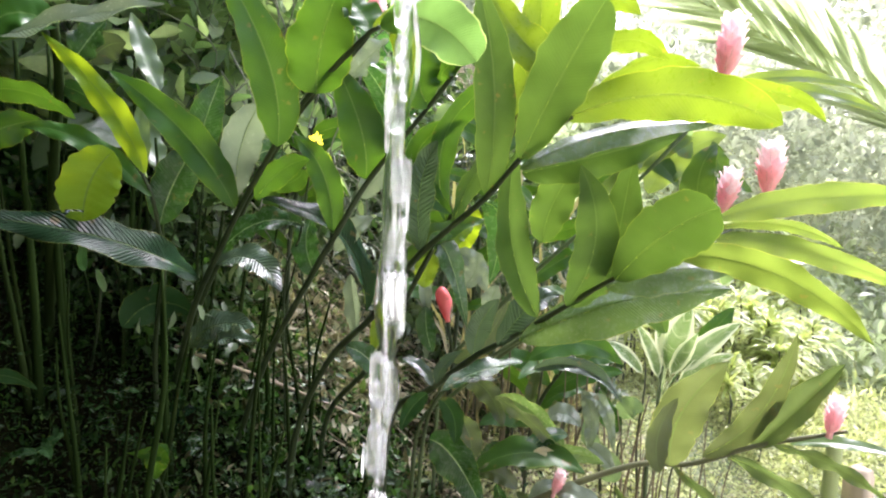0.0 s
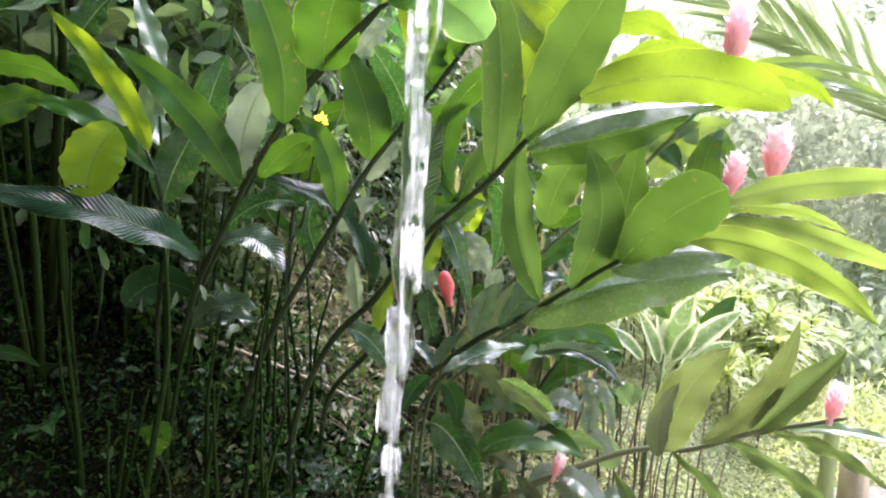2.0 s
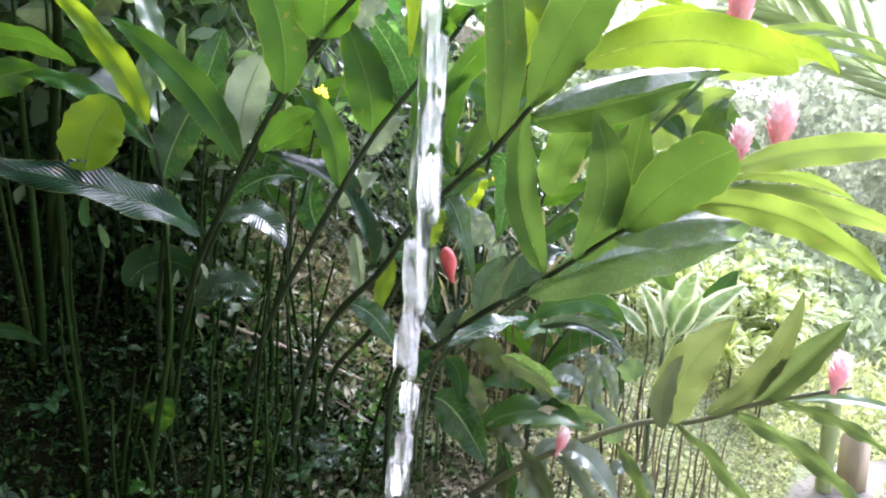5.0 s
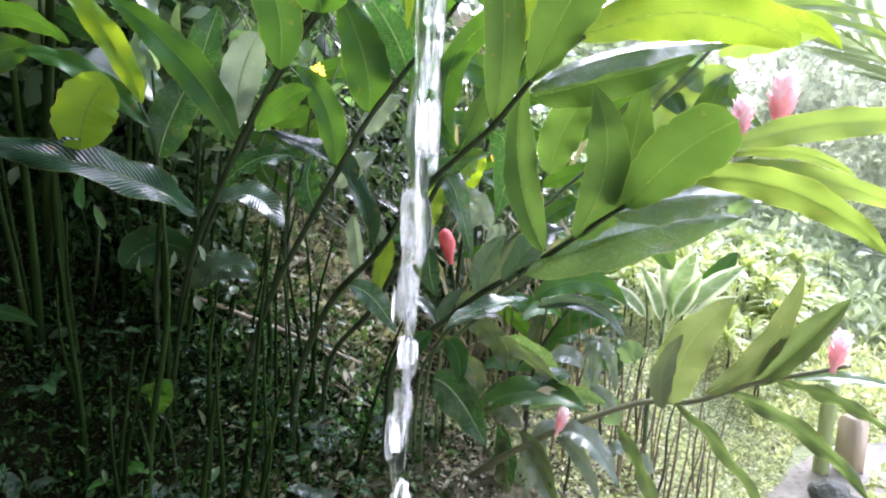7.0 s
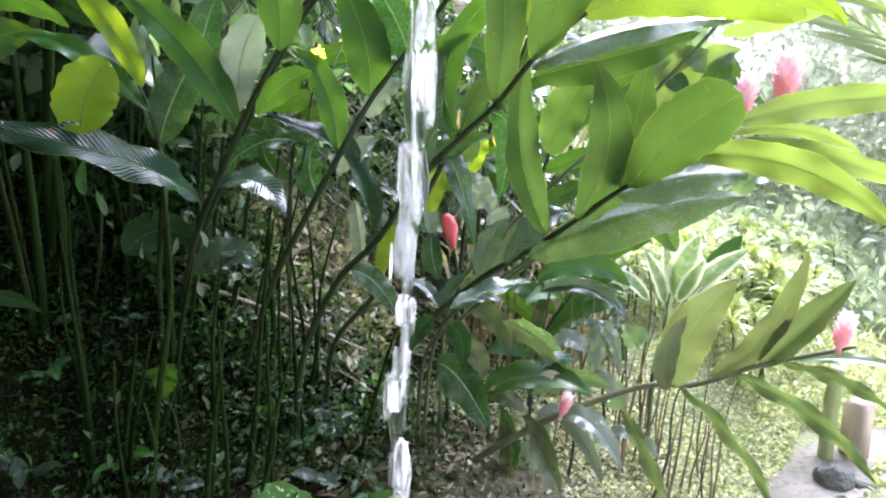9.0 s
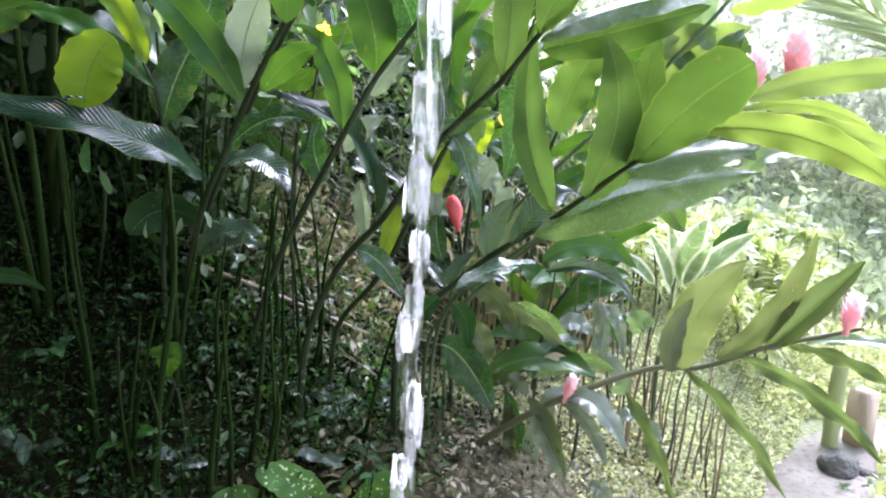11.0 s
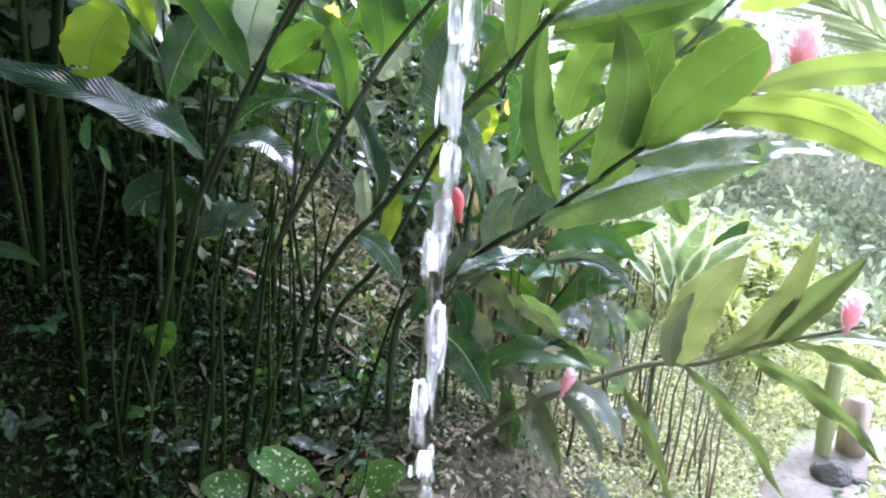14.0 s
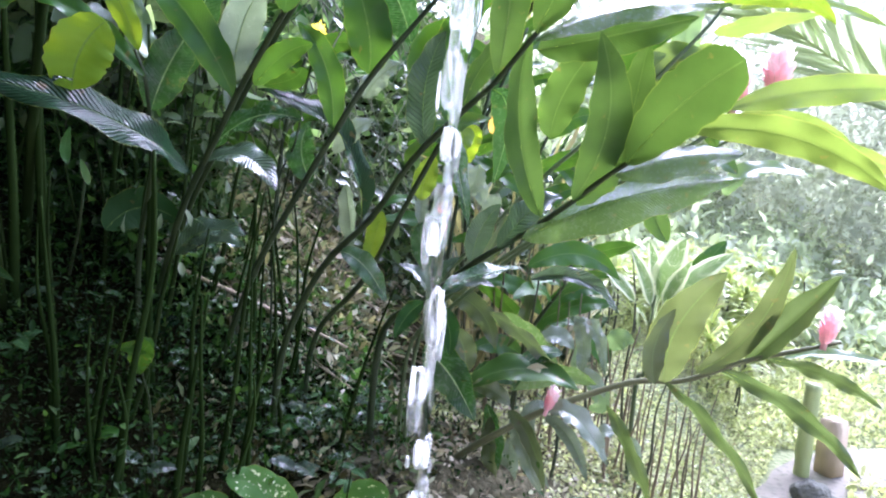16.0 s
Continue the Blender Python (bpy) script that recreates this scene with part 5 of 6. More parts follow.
leaf(small_plant, (0.694, 2.476, 0.746), (0.632, 2.494, 0.842), (0.655, 2.520, 0.975), 0.078, (0.10, -0.97, 0.20), LEAF_PALE, 0.3, 0.1)
leaf(small_plant, (0.683, 2.458, 0.650), (0.724, 2.444, 0.708), (0.594, 2.447, 0.859), 0.088, (0.24, -0.97, 0.05), LEAF_PALE, 0.3, 0.1)


# ---- further shoots deep in the clump ----
def wild_shoot(x, y, top, lean, seed, count, material):
    rnd = random.Random(seed)
    z = float(ground_z(x, y)) - 0.03
    end = Vector((x + lean[0], y + lean[1], top))
    mid = Vector((x + lean[0] * 0.3, y + lean[1] * 0.3, z + (top - z) * 0.6))
    s = shoot("ginger_shoot", "ginger cane deep in the clump with dark green leaves", "plant", [(x, y, z), tuple(mid), tuple(end)], 0.011, 0.005, STEM)
    places, ways = along([(x, y, z), mid, end], 40)
    for k in range(count):
        i = int(40 * (0.42 + 0.56 * k / count))
        p, w = places[i], ways[i]
        sg = 1 if k % 2 else -1
        out = Vector((math.cos(rnd.uniform(-0.5, 0.5)) * sg, math.sin(rnd.uniform(-0.6, 0.6)), 0))
        size = rnd.uniform(0.24, 0.38)
        tip = p + (out * rnd.uniform(0.7, 1.0) + w * rnd.uniform(0.3, 0.8) - Vector((0, 0, rnd.uniform(0, 0.5)))).normalized() * size
        m = (p + tip) / 2 + Vector((0, 0, rnd.uniform(0.02, 0.06)))
        leaf(s, tuple(p), tuple(m), tuple(tip), rnd.uniform(0.06, 0.10), (rnd.uniform(-0.4, 0.4), -0.7, rnd.uniform(-0.2, 0.9)), material)


for k, (x, y, top, lx, ly) in enumerate([(-1.5, 2.55, 2.1, -0.2, -0.1), (-1.15, 2.7, 2.35, 0.25, 0.0), (-0.75, 2.75, 2.2, 0.2, -0.1), (-2.2, 2.6, 2.2, 0.1, -0.1),
                                         (0.0, 2.75, 2.25, 0.35, -0.15), (0.3, 2.8, 2.1, 0.3, -0.1), (0.1, 2.9, 2.6, 0.3, 0.0), (-1.6, 2.9, 2.9, 0.1, 0.0),
                                         (-1.9, 2.3, 1.9, -0.1, 0.0), (0.55, 2.75, 1.75, 0.3, -0.1), (0.35, 2.55, 1.2, 0.2, -0.1)]):
    wild_shoot(x, y, top, (lx, ly), 300 + k, 8, LEAF)

# ---- canes of the clump, old and leafless ----
def cane(name, label, x, y, top, r, lean, seed, material):
    rnd = random.Random(seed)
    z = float(ground_z(x, y)) - 0.03
    pts = [(x, y, z)]
    for k in (0.35, 0.7, 1.0):
        pts.append((x + lean[0] * k + rnd.uniform(-0.02, 0.02), y + lean[1] * k + rnd.uniform(-0.02, 0.02), z + (top - z) * k))
    base = thing(name, label, "plant stem", pts[0], "canes of the clump")
    part("stem", tube(pts, r, r * 0.3, 16, 7, 6), material, base)
    return base


rc = random.Random(4)
for k in range(40):
    x = -2.1 + 1.75 * k / 40 + rc.uniform(-0.05, 0.05)
    y = rc.uniform(1.9, 2.75)
    if -0.72 < x < -0.3 and k % 3:
        continue
    z = float(ground_z(x, y))
    cane("ginger_cane", "upright leafless ginger cane, shade in its colour", x, y, z + rc.uniform(0.55, 1.1), rc.uniform(0.006, 0.013), (rc.uniform(-0.10, 0.22), rc.uniform(-0.1, 0.05)), k, STEM_SHADE)
for k in range(22):
    x = -1.7 + 1.2 * k / 22 + rc.uniform(-0.05, 0.05)
    y = rc.uniform(1.75, 2.5)
    if x < -1.25 and k % 2:
        continue
    z = float(ground_z(x, y))
    cane("ginger_cane", "upright green ginger cane, darkened for shade", x, y, z + rc.uniform(0.5, 1.15), rc.uniform(0.008, 0.015), (rc.uniform(-0.05, 0.2), rc.uniform(-0.1, 0.05)), 400 + k, CANE_SHADE)
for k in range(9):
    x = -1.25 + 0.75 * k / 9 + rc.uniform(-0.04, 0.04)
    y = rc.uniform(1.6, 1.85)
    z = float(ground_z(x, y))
    cane("ginger_cane", "upright green ginger cane, darkened for shade", x, y, z + rc.uniform(0.45, 0.8), rc.uniform(0.007, 0.012), (rc.uniform(-0.03, 0.12), rc.uniform(-0.02, 0.1)), 500 + k, CANE_SHADE)
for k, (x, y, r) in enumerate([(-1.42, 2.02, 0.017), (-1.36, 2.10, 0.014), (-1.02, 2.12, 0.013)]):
    cane("ginger_cane", "thick ginger cane, darkened for shade", x, y, float(ground_z(x, y)) + 1.25, r, (0.03, -0.03), 600 + k, CANE_SHADE)
for k in range(28):
    x = 0.05 + 0.95 * k / 28 + rc.uniform(-0.04, 0.04)
    y = rc.uniform(2.35, 2.9)
    z = float(ground_z(x, y))
    cane("ginger_cane", "thin brown leafless ginger cane", x, y, z + rc.uniform(0.5, 1.0), rc.uniform(0.004, 0.008), (rc.uniform(-0.03, 0.14), rc.uniform(-0.1, 0.05)), 100 + k, DRYCANE if k % 3 else CANE)


for k in range(16):
    x = 0.78 + 0.5 * k / 16 + rc.uniform(-0.04, 0.04)
    y = rc.uniform(2.5, 2.8)
    z = float(ground_z(x, y))
    cane("ginger_cane", "thin straw-brown leafless cane", x, y, z + rc.uniform(0.35, 0.7), rc.uniform(0.004, 0.007), (rc.uniform(-0.03, 0.12), rc.uniform(-0.08, 0.05)), 200 + k, DRYCANE)


# ---- seedlings in the shade ----
def seedling(x, y, high, size, count, seed, material, label="dark green seedling in the shade of the canes"):
    rnd = random.Random(seed)
    z = float(ground_z(x, y)) - 0.02
    lean = Vector((rnd.uniform(-0.06, 0.06), rnd.uniform(-0.06, 0.06), high + 0.02))
    root = Vector((x, y, z))
    s = shoot("seedling", label, "plant", [tuple(root), tuple(root + lean * 0.5 + Vector((0.01, 0, 0))), tuple(root + lean)], 0.003, 0.0018, CANE_SHADE, "seedlings below the canes")
    for k in range(count):
        t = 0.45 + 0.55 * (k + 1) / count
        p = root + lean * t
        g = k * 2.4 + rnd.uniform(-0.4, 0.4) + seed
        out = Vector((math.cos(g), math.sin(g) * 0.8 - 0.25, rnd.uniform(-0.25, 0.45))).normalized()
        long = size * rnd.uniform(0.75, 1.2)
        tip = p + out * long
        m = (p + tip) / 2 + Vector((0, 0, long * rnd.uniform(0.06, 0.16)))
        leaf(s, tuple(p), tuple(m), tuple(tip), long * rnd.uniform(0.36, 0.5), (out.x * 0.3, -0.55, 0.8), material, 0.25, 0.06)


seedling(-1.02, 1.86, 0.10, 0.13, 4, 1, LEAF_DARK, "low plant with dark glossy leaves")
seedling(-1.14, 1.78, 0.10, 0.09, 3, 2, LEAF)
seedling(-1.34, 1.68, 0.14, 0.10, 4, 3, LEAF_DARK)
seedling(-0.80, 1.96, 0.13, 0.065, 5, 4, LEAF_PALE, "small plant with pale leaves in the shade")
seedling(-1.36, 1.87, 0.10, 0.10, 4, 5, LEAF_DEEP)
seedling(-0.97, 2.18, 0.10, 0.08, 5, 6, LEAF_DARK)
seedling(-0.66, 2.30, 0.16, 0.09, 4, 7, LEAF_DARK)
seedling(-0.45, 2.25, 0.14, 0.10, 5, 8, LEAF_GLINT, "low plant with dark ribbed leaves beside the canes")
seedling(-1.01, 2.25, 0.12, 0.09, 5, 9, LEAF_RIBBED)
seedling(-0.78, 2.53, 0.10, 0.09, 4, 10, LEAF, "small bright green seedling on the slope")
rsd = random.Random(15)
for k in range(34):
    sx, sy = rsd.uniform(-1.9, -0.25), rsd.uniform(1.7, 2.75)
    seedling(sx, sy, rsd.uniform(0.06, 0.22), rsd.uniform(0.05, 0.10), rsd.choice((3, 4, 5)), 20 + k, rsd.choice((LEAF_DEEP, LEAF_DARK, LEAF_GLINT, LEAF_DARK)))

# ---- undergrowth ----
def on_ground(x0, x1, y0, y1, rise=0.03):
    def place(rng, count):
        x, y = rng.uniform(x0, x1, count), rng.uniform(y0, y1, count)
        return np.stack([x, y, ground_z(x, y) + rng.exponential(rise, count)], 1)
    return place


def tall_bed(rng, count):
    """Seedlings up to knee height in the shade, in clusters."""
    c = np.stack([rng.uniform(-2.9, -0.5, count // 18), rng.uniform(1.3, 2.7, count // 18)], 1)
    c = np.repeat(c, 18, 0) + rng.normal(0, 0.06, (count // 18 * 18, 2))
    return np.stack([c[:, 0], c[:, 1], ground_z(c[:, 0], c[:, 1]) + rng.uniform(0.02, 0.38, len(c))], 1)


def open_patch(rng, count):
    """Litter on the open part of the slope behind the canes."""
    x, y = rng.normal(-0.62, 0.26, count), rng.normal(3.02, 0.22, count)
    x, y = x[y > 2.5], y[y > 2.5]
    return np.stack([x, y, ground_z(x, y) + rng.exponential(0.02, len(x))], 1)


def bank_strip(d0, d1, s0, s1, rise):
    """Along the bank: d metres up from the path's edge, s metres along it."""
    def place(rng, count):
        d, s = rng.uniform(d0, d1, count), rng.uniform(s0, s1, count)
        x, y = 1.40 - 0.763 * d + 0.646 * s, 2.59 + 0.646 * d + 0.763 * s
        return np.stack([x, y, ground_z(x, y) + rng.exponential(rise, count)], 1)
    return place


def span(a, b):
    return lambda rng, count: rng.uniform(a, b, count)


scatter("hill_cover", "green weeds covering the slope behind", "weeds", SLOPE_LEAVES, on_ground(-0.9, 1.0, 3.2, 5.8, 0.14), 13000, 18, span(0.04, 0.12), 2.2, 0.7)
scatter("dry_straw", "dry straw-coloured leaves hanging among the canes", "dry leaves", STRAW, on_ground(0.0, 0.75, 2.85, 3.2, 0.35), 260, 19, span(0.15, 0.4), 14.0, 0.3, 0.3, 1.15)


scatter("hill_cover", "weeds and shrubs on the sunny hillside, paled for haze", "weeds", HILL_LEAVES, on_ground(0.8, 6.5, 5.2, 10.0, 0.14), 20000, 27, span(0.06, 0.2), 2.4, 0.7)


def shade_bed(rng, count):
    """Below the canes, thinning out round an open patch of litter and towards the sunny bank."""
    x, y = rng.uniform(-3.0, 0.5, count), rng.uniform(1.25, 3.5, count)
    bare = np.hypot((x + 0.62) / 0.62, (y - 3.02) / 0.5)
    keep = (rng.uniform(0, 1, count) < np.clip(bare - 0.6, 0.03, 1)) & (rng.uniform(-0.9, 0.5, count) > x) & ~((x > -0.8) & (x < 0.2) & (y < 2.0))
    x, y = x[keep], y[keep]
    return np.stack([x, y, ground_z(x, y) + rng.exponential(0.09, len(x))], 1)


scatter("undergrowth", "small green herbs among the fallen leaves", "undergrowth", HERB_LEAVES, on_ground(-2.3, -0.85, 2.3, 3.5, 0.06), 5500, 44, span(0.015, 0.05), 2.2, 0.7)
scatter("undergrowth", "green leafy undergrowth among the dark canes", "undergrowth", HERB_LEAVES, on_ground(-2.4, -0.95, 2.25, 3.1, 0.3), 4500, 46, span(0.02, 0.075), 2.2, 0.8)
scatter("undergrowth", "sparse green herbs among pale sticks", "undergrowth", HERB_LEAVES, on_ground(-1.05, -0.15, 2.3, 2.85, 0.07), 1300, 48, span(0.02, 0.06), 2.2, 0.7)
scatter("leaf_litter", "dry brown and grey fallen leaves on soil", "leaf litter", LITTER, on_ground(-0.95, 0.25, 2.2, 4.0, 0.012), 2600, 11, span(0.02, 0.075), 2.6, 0.5)
scatter("leaf_litter", "damp dark fallen leaves on the soil", "leaf litter", LITTER, on_ground(-1.0, 0.0, 1.45, 2.3, 0.012), 1500, 33, span(0.02, 0.07), 2.6, 0.5)
scatter("leaf_litter", "pale dry litter on grey soil below the canes", "leaf litter", LITTER_PALE, on_ground(-0.05, 1.1, 1.7, 3.3, 0.01), 5000, 16, span(0.012, 0.05), 2.6, 0.4)
scatter("undergrowth", "small-leaved undergrowth below the canes, shade in its near-black leaves", "undergrowth", BED_LEAVES, shade_bed, 60000, 12, span(0.010, 0.032), 2.2, 0.8)
scatter("undergrowth", "seedlings and ferny plants below the canes, painted dark as shade", "undergrowth", BED_LEAVES, tall_bed, 2500, 25, span(0.015, 0.05), 2.6, 0.7)
scatter("leaf_litter", "pale dry leaves and twigs on the open slope, brightened for dappled sun", "leaf litter", LITTER_BRIGHT, open_patch, 4500, 26, span(0.025, 0.095), 2.8, 0.5)
scatter("leaf_litter", "dry leaves between the canes, painted bright as lit glimpses", "leaf litter", LITTER_BRIGHT, on_ground(-1.9, -0.8, 2.45, 3.2, 0.03), 1500, 45, span(0.015, 0.06), 2.6, 0.6)
scatter("leaf_litter", "pale dry crumbs among the creeping ground cover", "leaf litter", LITTER_BRIGHT, bank_strip(0.0, 1.3, -0.9, 1.6, 0.012), 5000, 28, span(0.012, 0.045), 2.4, 0.4)
scatter("ground_cover", "light green creeping ground cover on the bank", "ground cover", LOW_LEAVES, bank_strip(-0.05, 1.3, -0.95, 4.5, 0.018), 95000, 13, span(0.010, 0.028), 1.5, 0.4)
scatter("ground_cover", "pale creeping ground cover beyond the path", "ground cover", LOW_LEAVES, on_ground(1.75, 3.6, 3.45, 5.6, 0.03), 14000, 17, span(0.02, 0.05), 1.8, 0.6)
scatter("grass", "pale grass and weeds beyond the path", "grass", LOW_LEAVES, on_ground(2.4, 11.0, 3.7, 12.0, 0.04), 30000, 14, span(0.06, 0.16), 5.0, 0.6)
scatter("weeds", "small weeds along the path's edge", "weeds", LOW_LEAVES, bank_strip(-0.85, -0.45, 0.25, 1.0, 0.04), 900, 15, span(0.03, 0.08), 2.5, 0.6)


def thicket_place(x0, x1, y0, y1, z0, z1):
    def place(rng, count):
        c = np.stack([rng.uniform(x0, x1, count // 14), rng.uniform(y0, y1, count // 14), rng.uniform(z0, z1, count // 14)], 1)
        p = np.repeat(c, 14, 0)
        return p + rng.normal(0, 0.12, p.shape)
    return place


scatter("thicket", "dark dense leafy thicket on the slope", "shrubs", SHADE_LEAVES, thicket_place(-4.5, -0.35, 3.15, 4.8, 2.3, 4.4), 10000, 21, span(0.07, 0.2), 2.0, 0.8)
scatter("thicket", "low dark shrubs on the slope", "shrubs", SHADE_LEAVES, thicket_place(-4.5, -1.25, 3.0, 4.6, 1.2, 2.4), 5000, 29, span(0.07, 0.2), 2.0, 0.8)
scatter("thicket", "leafy thicket behind the ginger canes", "shrubs", SLOPE_LEAVES, thicket_place(0.0, 1.0, 3.6, 4.8, 0.8, 1.75), 1500, 22, span(0.05, 0.14), 2.4, 0.8)


# Mostly out of view: added to block light from the left.
scatter("thicket", "shrubs added left of the clump to close off sky light", "shrubs", SHADE_LEAVES, thicket_place(-4.6, -2.3, -0.4, 3.2, 0.2, 3.6), 5500, 23, span(0.07, 0.2), 2.0, 0.8)


PALE_LEAVES = clump_material("grey_green_leaves", [(0.07, 0.12, 0.05), (0.13, 0.195, 0.09), (0.22, 0.285, 0.155), (0.38, 0.43, 0.30)], 0.35, 0.3)
scatter("climber", "grey-green climbing leaves among dry vines", "climber", PALE_LEAVES, thicket_place(-2.7, -0.5, 2.65, 3.25, 1.95, 3.1), 3200, 24, span(0.06, 0.16), 2.2, 0.8)


scatter("climber", "broad grey-green leaves of a climber in the thicket", "climber", PALE_LEAVES, thicket_place(-2.6, -1.0, 2.45, 2.8, 2.0, 2.9), 1100, 47, span(0.08, 0.2), 2.0, 0.7)
scatter("climber", "small dark green leaves behind the canes", "climber", SLOPE_LEAVES, thicket_place(-2.9, -0.9, 2.35, 2.95, 1.15, 2.0), 2600, 34, span(0.03, 0.09), 2.2, 0.8)


def rosette(seed, x, y, height, size, count):
    """A tuft of strap leaves on a thin cane."""
    rnd = random.Random(seed)
    z = float(ground_z(x, y))
    t = thing("dracaena", "pale yellow-green tufted plant on the bank", "plant", (x, y, z), "tufted plants on the bank")
    part("stem", tube([(x, y, z - 0.03), (x + 0.02, y, z + height * 0.5), (x, y, z + height)], 0.008, 0.006, 10, 6), CANE, t)
    bmv, bmf = [], []
    for k in range(count):
        a, e = rnd.uniform(0, 6.28), rnd.uniform(0.2, 1.3)
        w = Vector((math.cos(a) * math.cos(e), math.sin(a) * math.cos(e), math.sin(e)))
        side = w.cross(Vector((0, 0, 1))).normalized()
        q = len(bmv)
        s = size * rnd.uniform(0.7, 1.2)
        o = Vector((x, y, z + height - rnd.uniform(0, 0.1)))
        for i in range(6):
            u = i / 5
            p = o + w * s * u - Vector((0, 0, 1)) * s * 0.55 * u * u
            h = s * 0.055 * (math.sin(math.pi * (0.1 + 0.88 * u)))
            bmv += [p - side * h, p - Vector((0, 0, 1)) * h * 0.5, p + side * h]
        for i in range(5):
            for j in range(2):
                r = q + i * 3 + j
                bmf.append((r, r + 1, r + 4, r + 3))
    me = bpy.data.meshes.new("crown")
    me.from_pydata([tuple(v) for v in bmv], [], bmf)
    part("crown", me, SPIKE_LEAVES, t, "tuft of strap leaves")


for k in range(74):
    r5 = random.Random(50 + k)
    d, s = r5.uniform(0.15, 1.2), r5.uniform(0.75, 3.8 if k < 56 else 5.5)
    rosette(60 + k, 1.40 - 0.763 * d + 0.646 * s, 2.59 + 0.646 * d + 0.763 * s, r5.uniform(0.18, 0.5), r5.uniform(0.2, 0.34), 30)

scatter("far_shrubs", "sunlit shrubs beyond the bank, haze painted into their leaves", "shrubs", FAR_LEAVES, thicket_place(1.0, 12.0, 7.6, 11.0, 0.2, 4.2), 30000, 31, span(0.07, 0.2), 2.2, 0.8)
scatter("far_trees", "distant tree crowns against the sky, paled for haze", "trees", FAR_LEAVES, thicket_place(-6.0, 22.0, 12.0, 17.0, 0.5, 8.0), 16000, 32, span(0.2, 0.5), 2.0, 0.8)


# ---- palm ----
def leaflet_mesh():
    """One narrow pleated leaflet, 1 long along +x, slightly drooping."""
    vs, fs = [], []
    for i in range(7):
        u = i / 6
        h = 0.040 * math.sin(math.pi * (0.15 + 0.84 * u))
        z = -0.07 * u * u
        vs += [(u, -h, z), (u, 0, z - h * 0.55), (u, h, z)]
    for i in range(6):
        for j in range(2):
            q = i * 3 + j
            fs.append((q, q + 1, q + 4, q + 3))
    me = bpy.data.meshes.new("leaflet")
    me.from_pydata(vs, [], fs)
    me.materials.append(PALM)
    for f in me.polygons:
        f.use_smooth = True
    return me


LEAFLET = leaflet_mesh()


def palm_frond(tree, a, mid, b, leaflets, size, seed):
    rib = part("frond", tube([a, mid, b], 0.012, 0.004, 24, 6), BAMBOO, tree, "feathered palm frond")
    places, ways = along([a, mid, b], leaflets)
    rnd = random.Random(seed)
    for k, (p, w) in enumerate(zip(places, ways)):
        if k < leaflets * 0.12:
            continue
        side = w.cross(Vector((0, 0, 1))).normalized()
        t = k / leaflets
        s = size * (math.sin(math.pi * (0.12 + 0.8 * t)) * 0.8 + 0.2)
        for sg in (1, -1):
            out = (side * sg + w * rnd.uniform(1.1, 1.4) + Vector((0, 0, rnd.uniform(-0.12, 0.12)))).normalized()
            up = side.cross(w).normalized() if side.cross(w).z > 0 else w.cross(side).normalized()
            y = up.cross(out).normalized()
            z = out.cross(y)
            ob = new("leaflet", LEAFLET)
            ob.parent = rib
            ob.matrix_basis = Matrix.Translation(p) @ Matrix((out, y, z)).transposed().to_4x4() @ Matrix.Diagonal((s, s * 0.9, s, 1))


palm = thing("palm_tree", "palm with long feathered fronds beyond the bank", "palm tree", (4.35, 4.55, float(ground_z(4.35, 4.55))))
part("trunk", tube([(4.35, 4.55, -0.05), (4.32, 4.52, 0.9), (4.2, 4.5, 1.85)], 0.10, 0.08, 20, 10, 14), VINE, palm)
palm_frond(palm, (4.2, 4.5, 1.85), (2.85, 4.5, 2.80), (1.50, 4.48, 3.55), 38, 1.0, 1)
palm_frond(palm, (4.2, 4.5, 1.85), (2.35, 4.6, 3.0), (1.0, 4.6, 3.6), 38, 1.0, 5)
palm_frond(palm, (4.2, 4.5, 1.85), (3.55, 5.20, 2.95), (2.80, 5.60, 3.70), 38, 0.95, 2)
palm_frond(palm, (4.2, 4.5, 1.85), (4.5, 3.8, 2.9), (4.7, 3.0, 3.2), 30, 0.8, 3)
palm_frond(palm, (4.2, 4.5, 1.85), (5.1, 4.5, 2.9), (6.0, 4.4, 3.1), 30, 0.8, 4)

# ---- unseen tree, added above the clump to keep sky light off it ----
shade = thing("unseen_shade_tree", "unseen dark-leaved tree added over the slope to shade it", "tree", (-3.4, 2.6, float(ground_z(-3.4, 2.6)) - 0.05))
tz = float(ground_z(-3.4, 2.6))
part("trunk", tube([(-3.4, 2.6, tz - 0.1), (-3.3, 2.55, 4.2), (-3.1, 2.5, 5.4)], 0.16, 0.08, 24, 12), VINE, shade)
for k, (ex, ey, ez) in enumerate([(0.1, 0.8, 4.3), (-0.9, 1.6, 4.6), (-1.2, 3.2, 4.7), (-2.0, 0.4, 4.4), (-4.6, 1.2, 4.8), (-2.4, 4.2, 5.2)]):
    part("limb", tube([(-3.3, 2.55, 3.9), ((ex - 3.3) / 2, (ey + 2.55) / 2, 4.5), (ex, ey, ez)], 0.07, 0.02, 14, 8), VINE, shade)
crown = scatter("crown", "", "", SHADE_LEAVES, thicket_place(-5.5, -1.1, -0.6, 4.6, 3.6, 5.2), 13500, 41, span(0.12, 0.26), 2.0, 0.8)
crown.parent, crown.matrix_parent_inverse = shade, Matrix.Translation(-shade.location)
bough = scatter("bough", "", "", SHADE_LEAVES, thicket_place(-1.6, 0.25, -0.5, 1.7, 3.7, 4.7), 5000, 42, span(0.12, 0.26), 2.0, 0.8)
bough.parent, bough.matrix_parent_inverse = shade, Matrix.Translation(-shade.location)
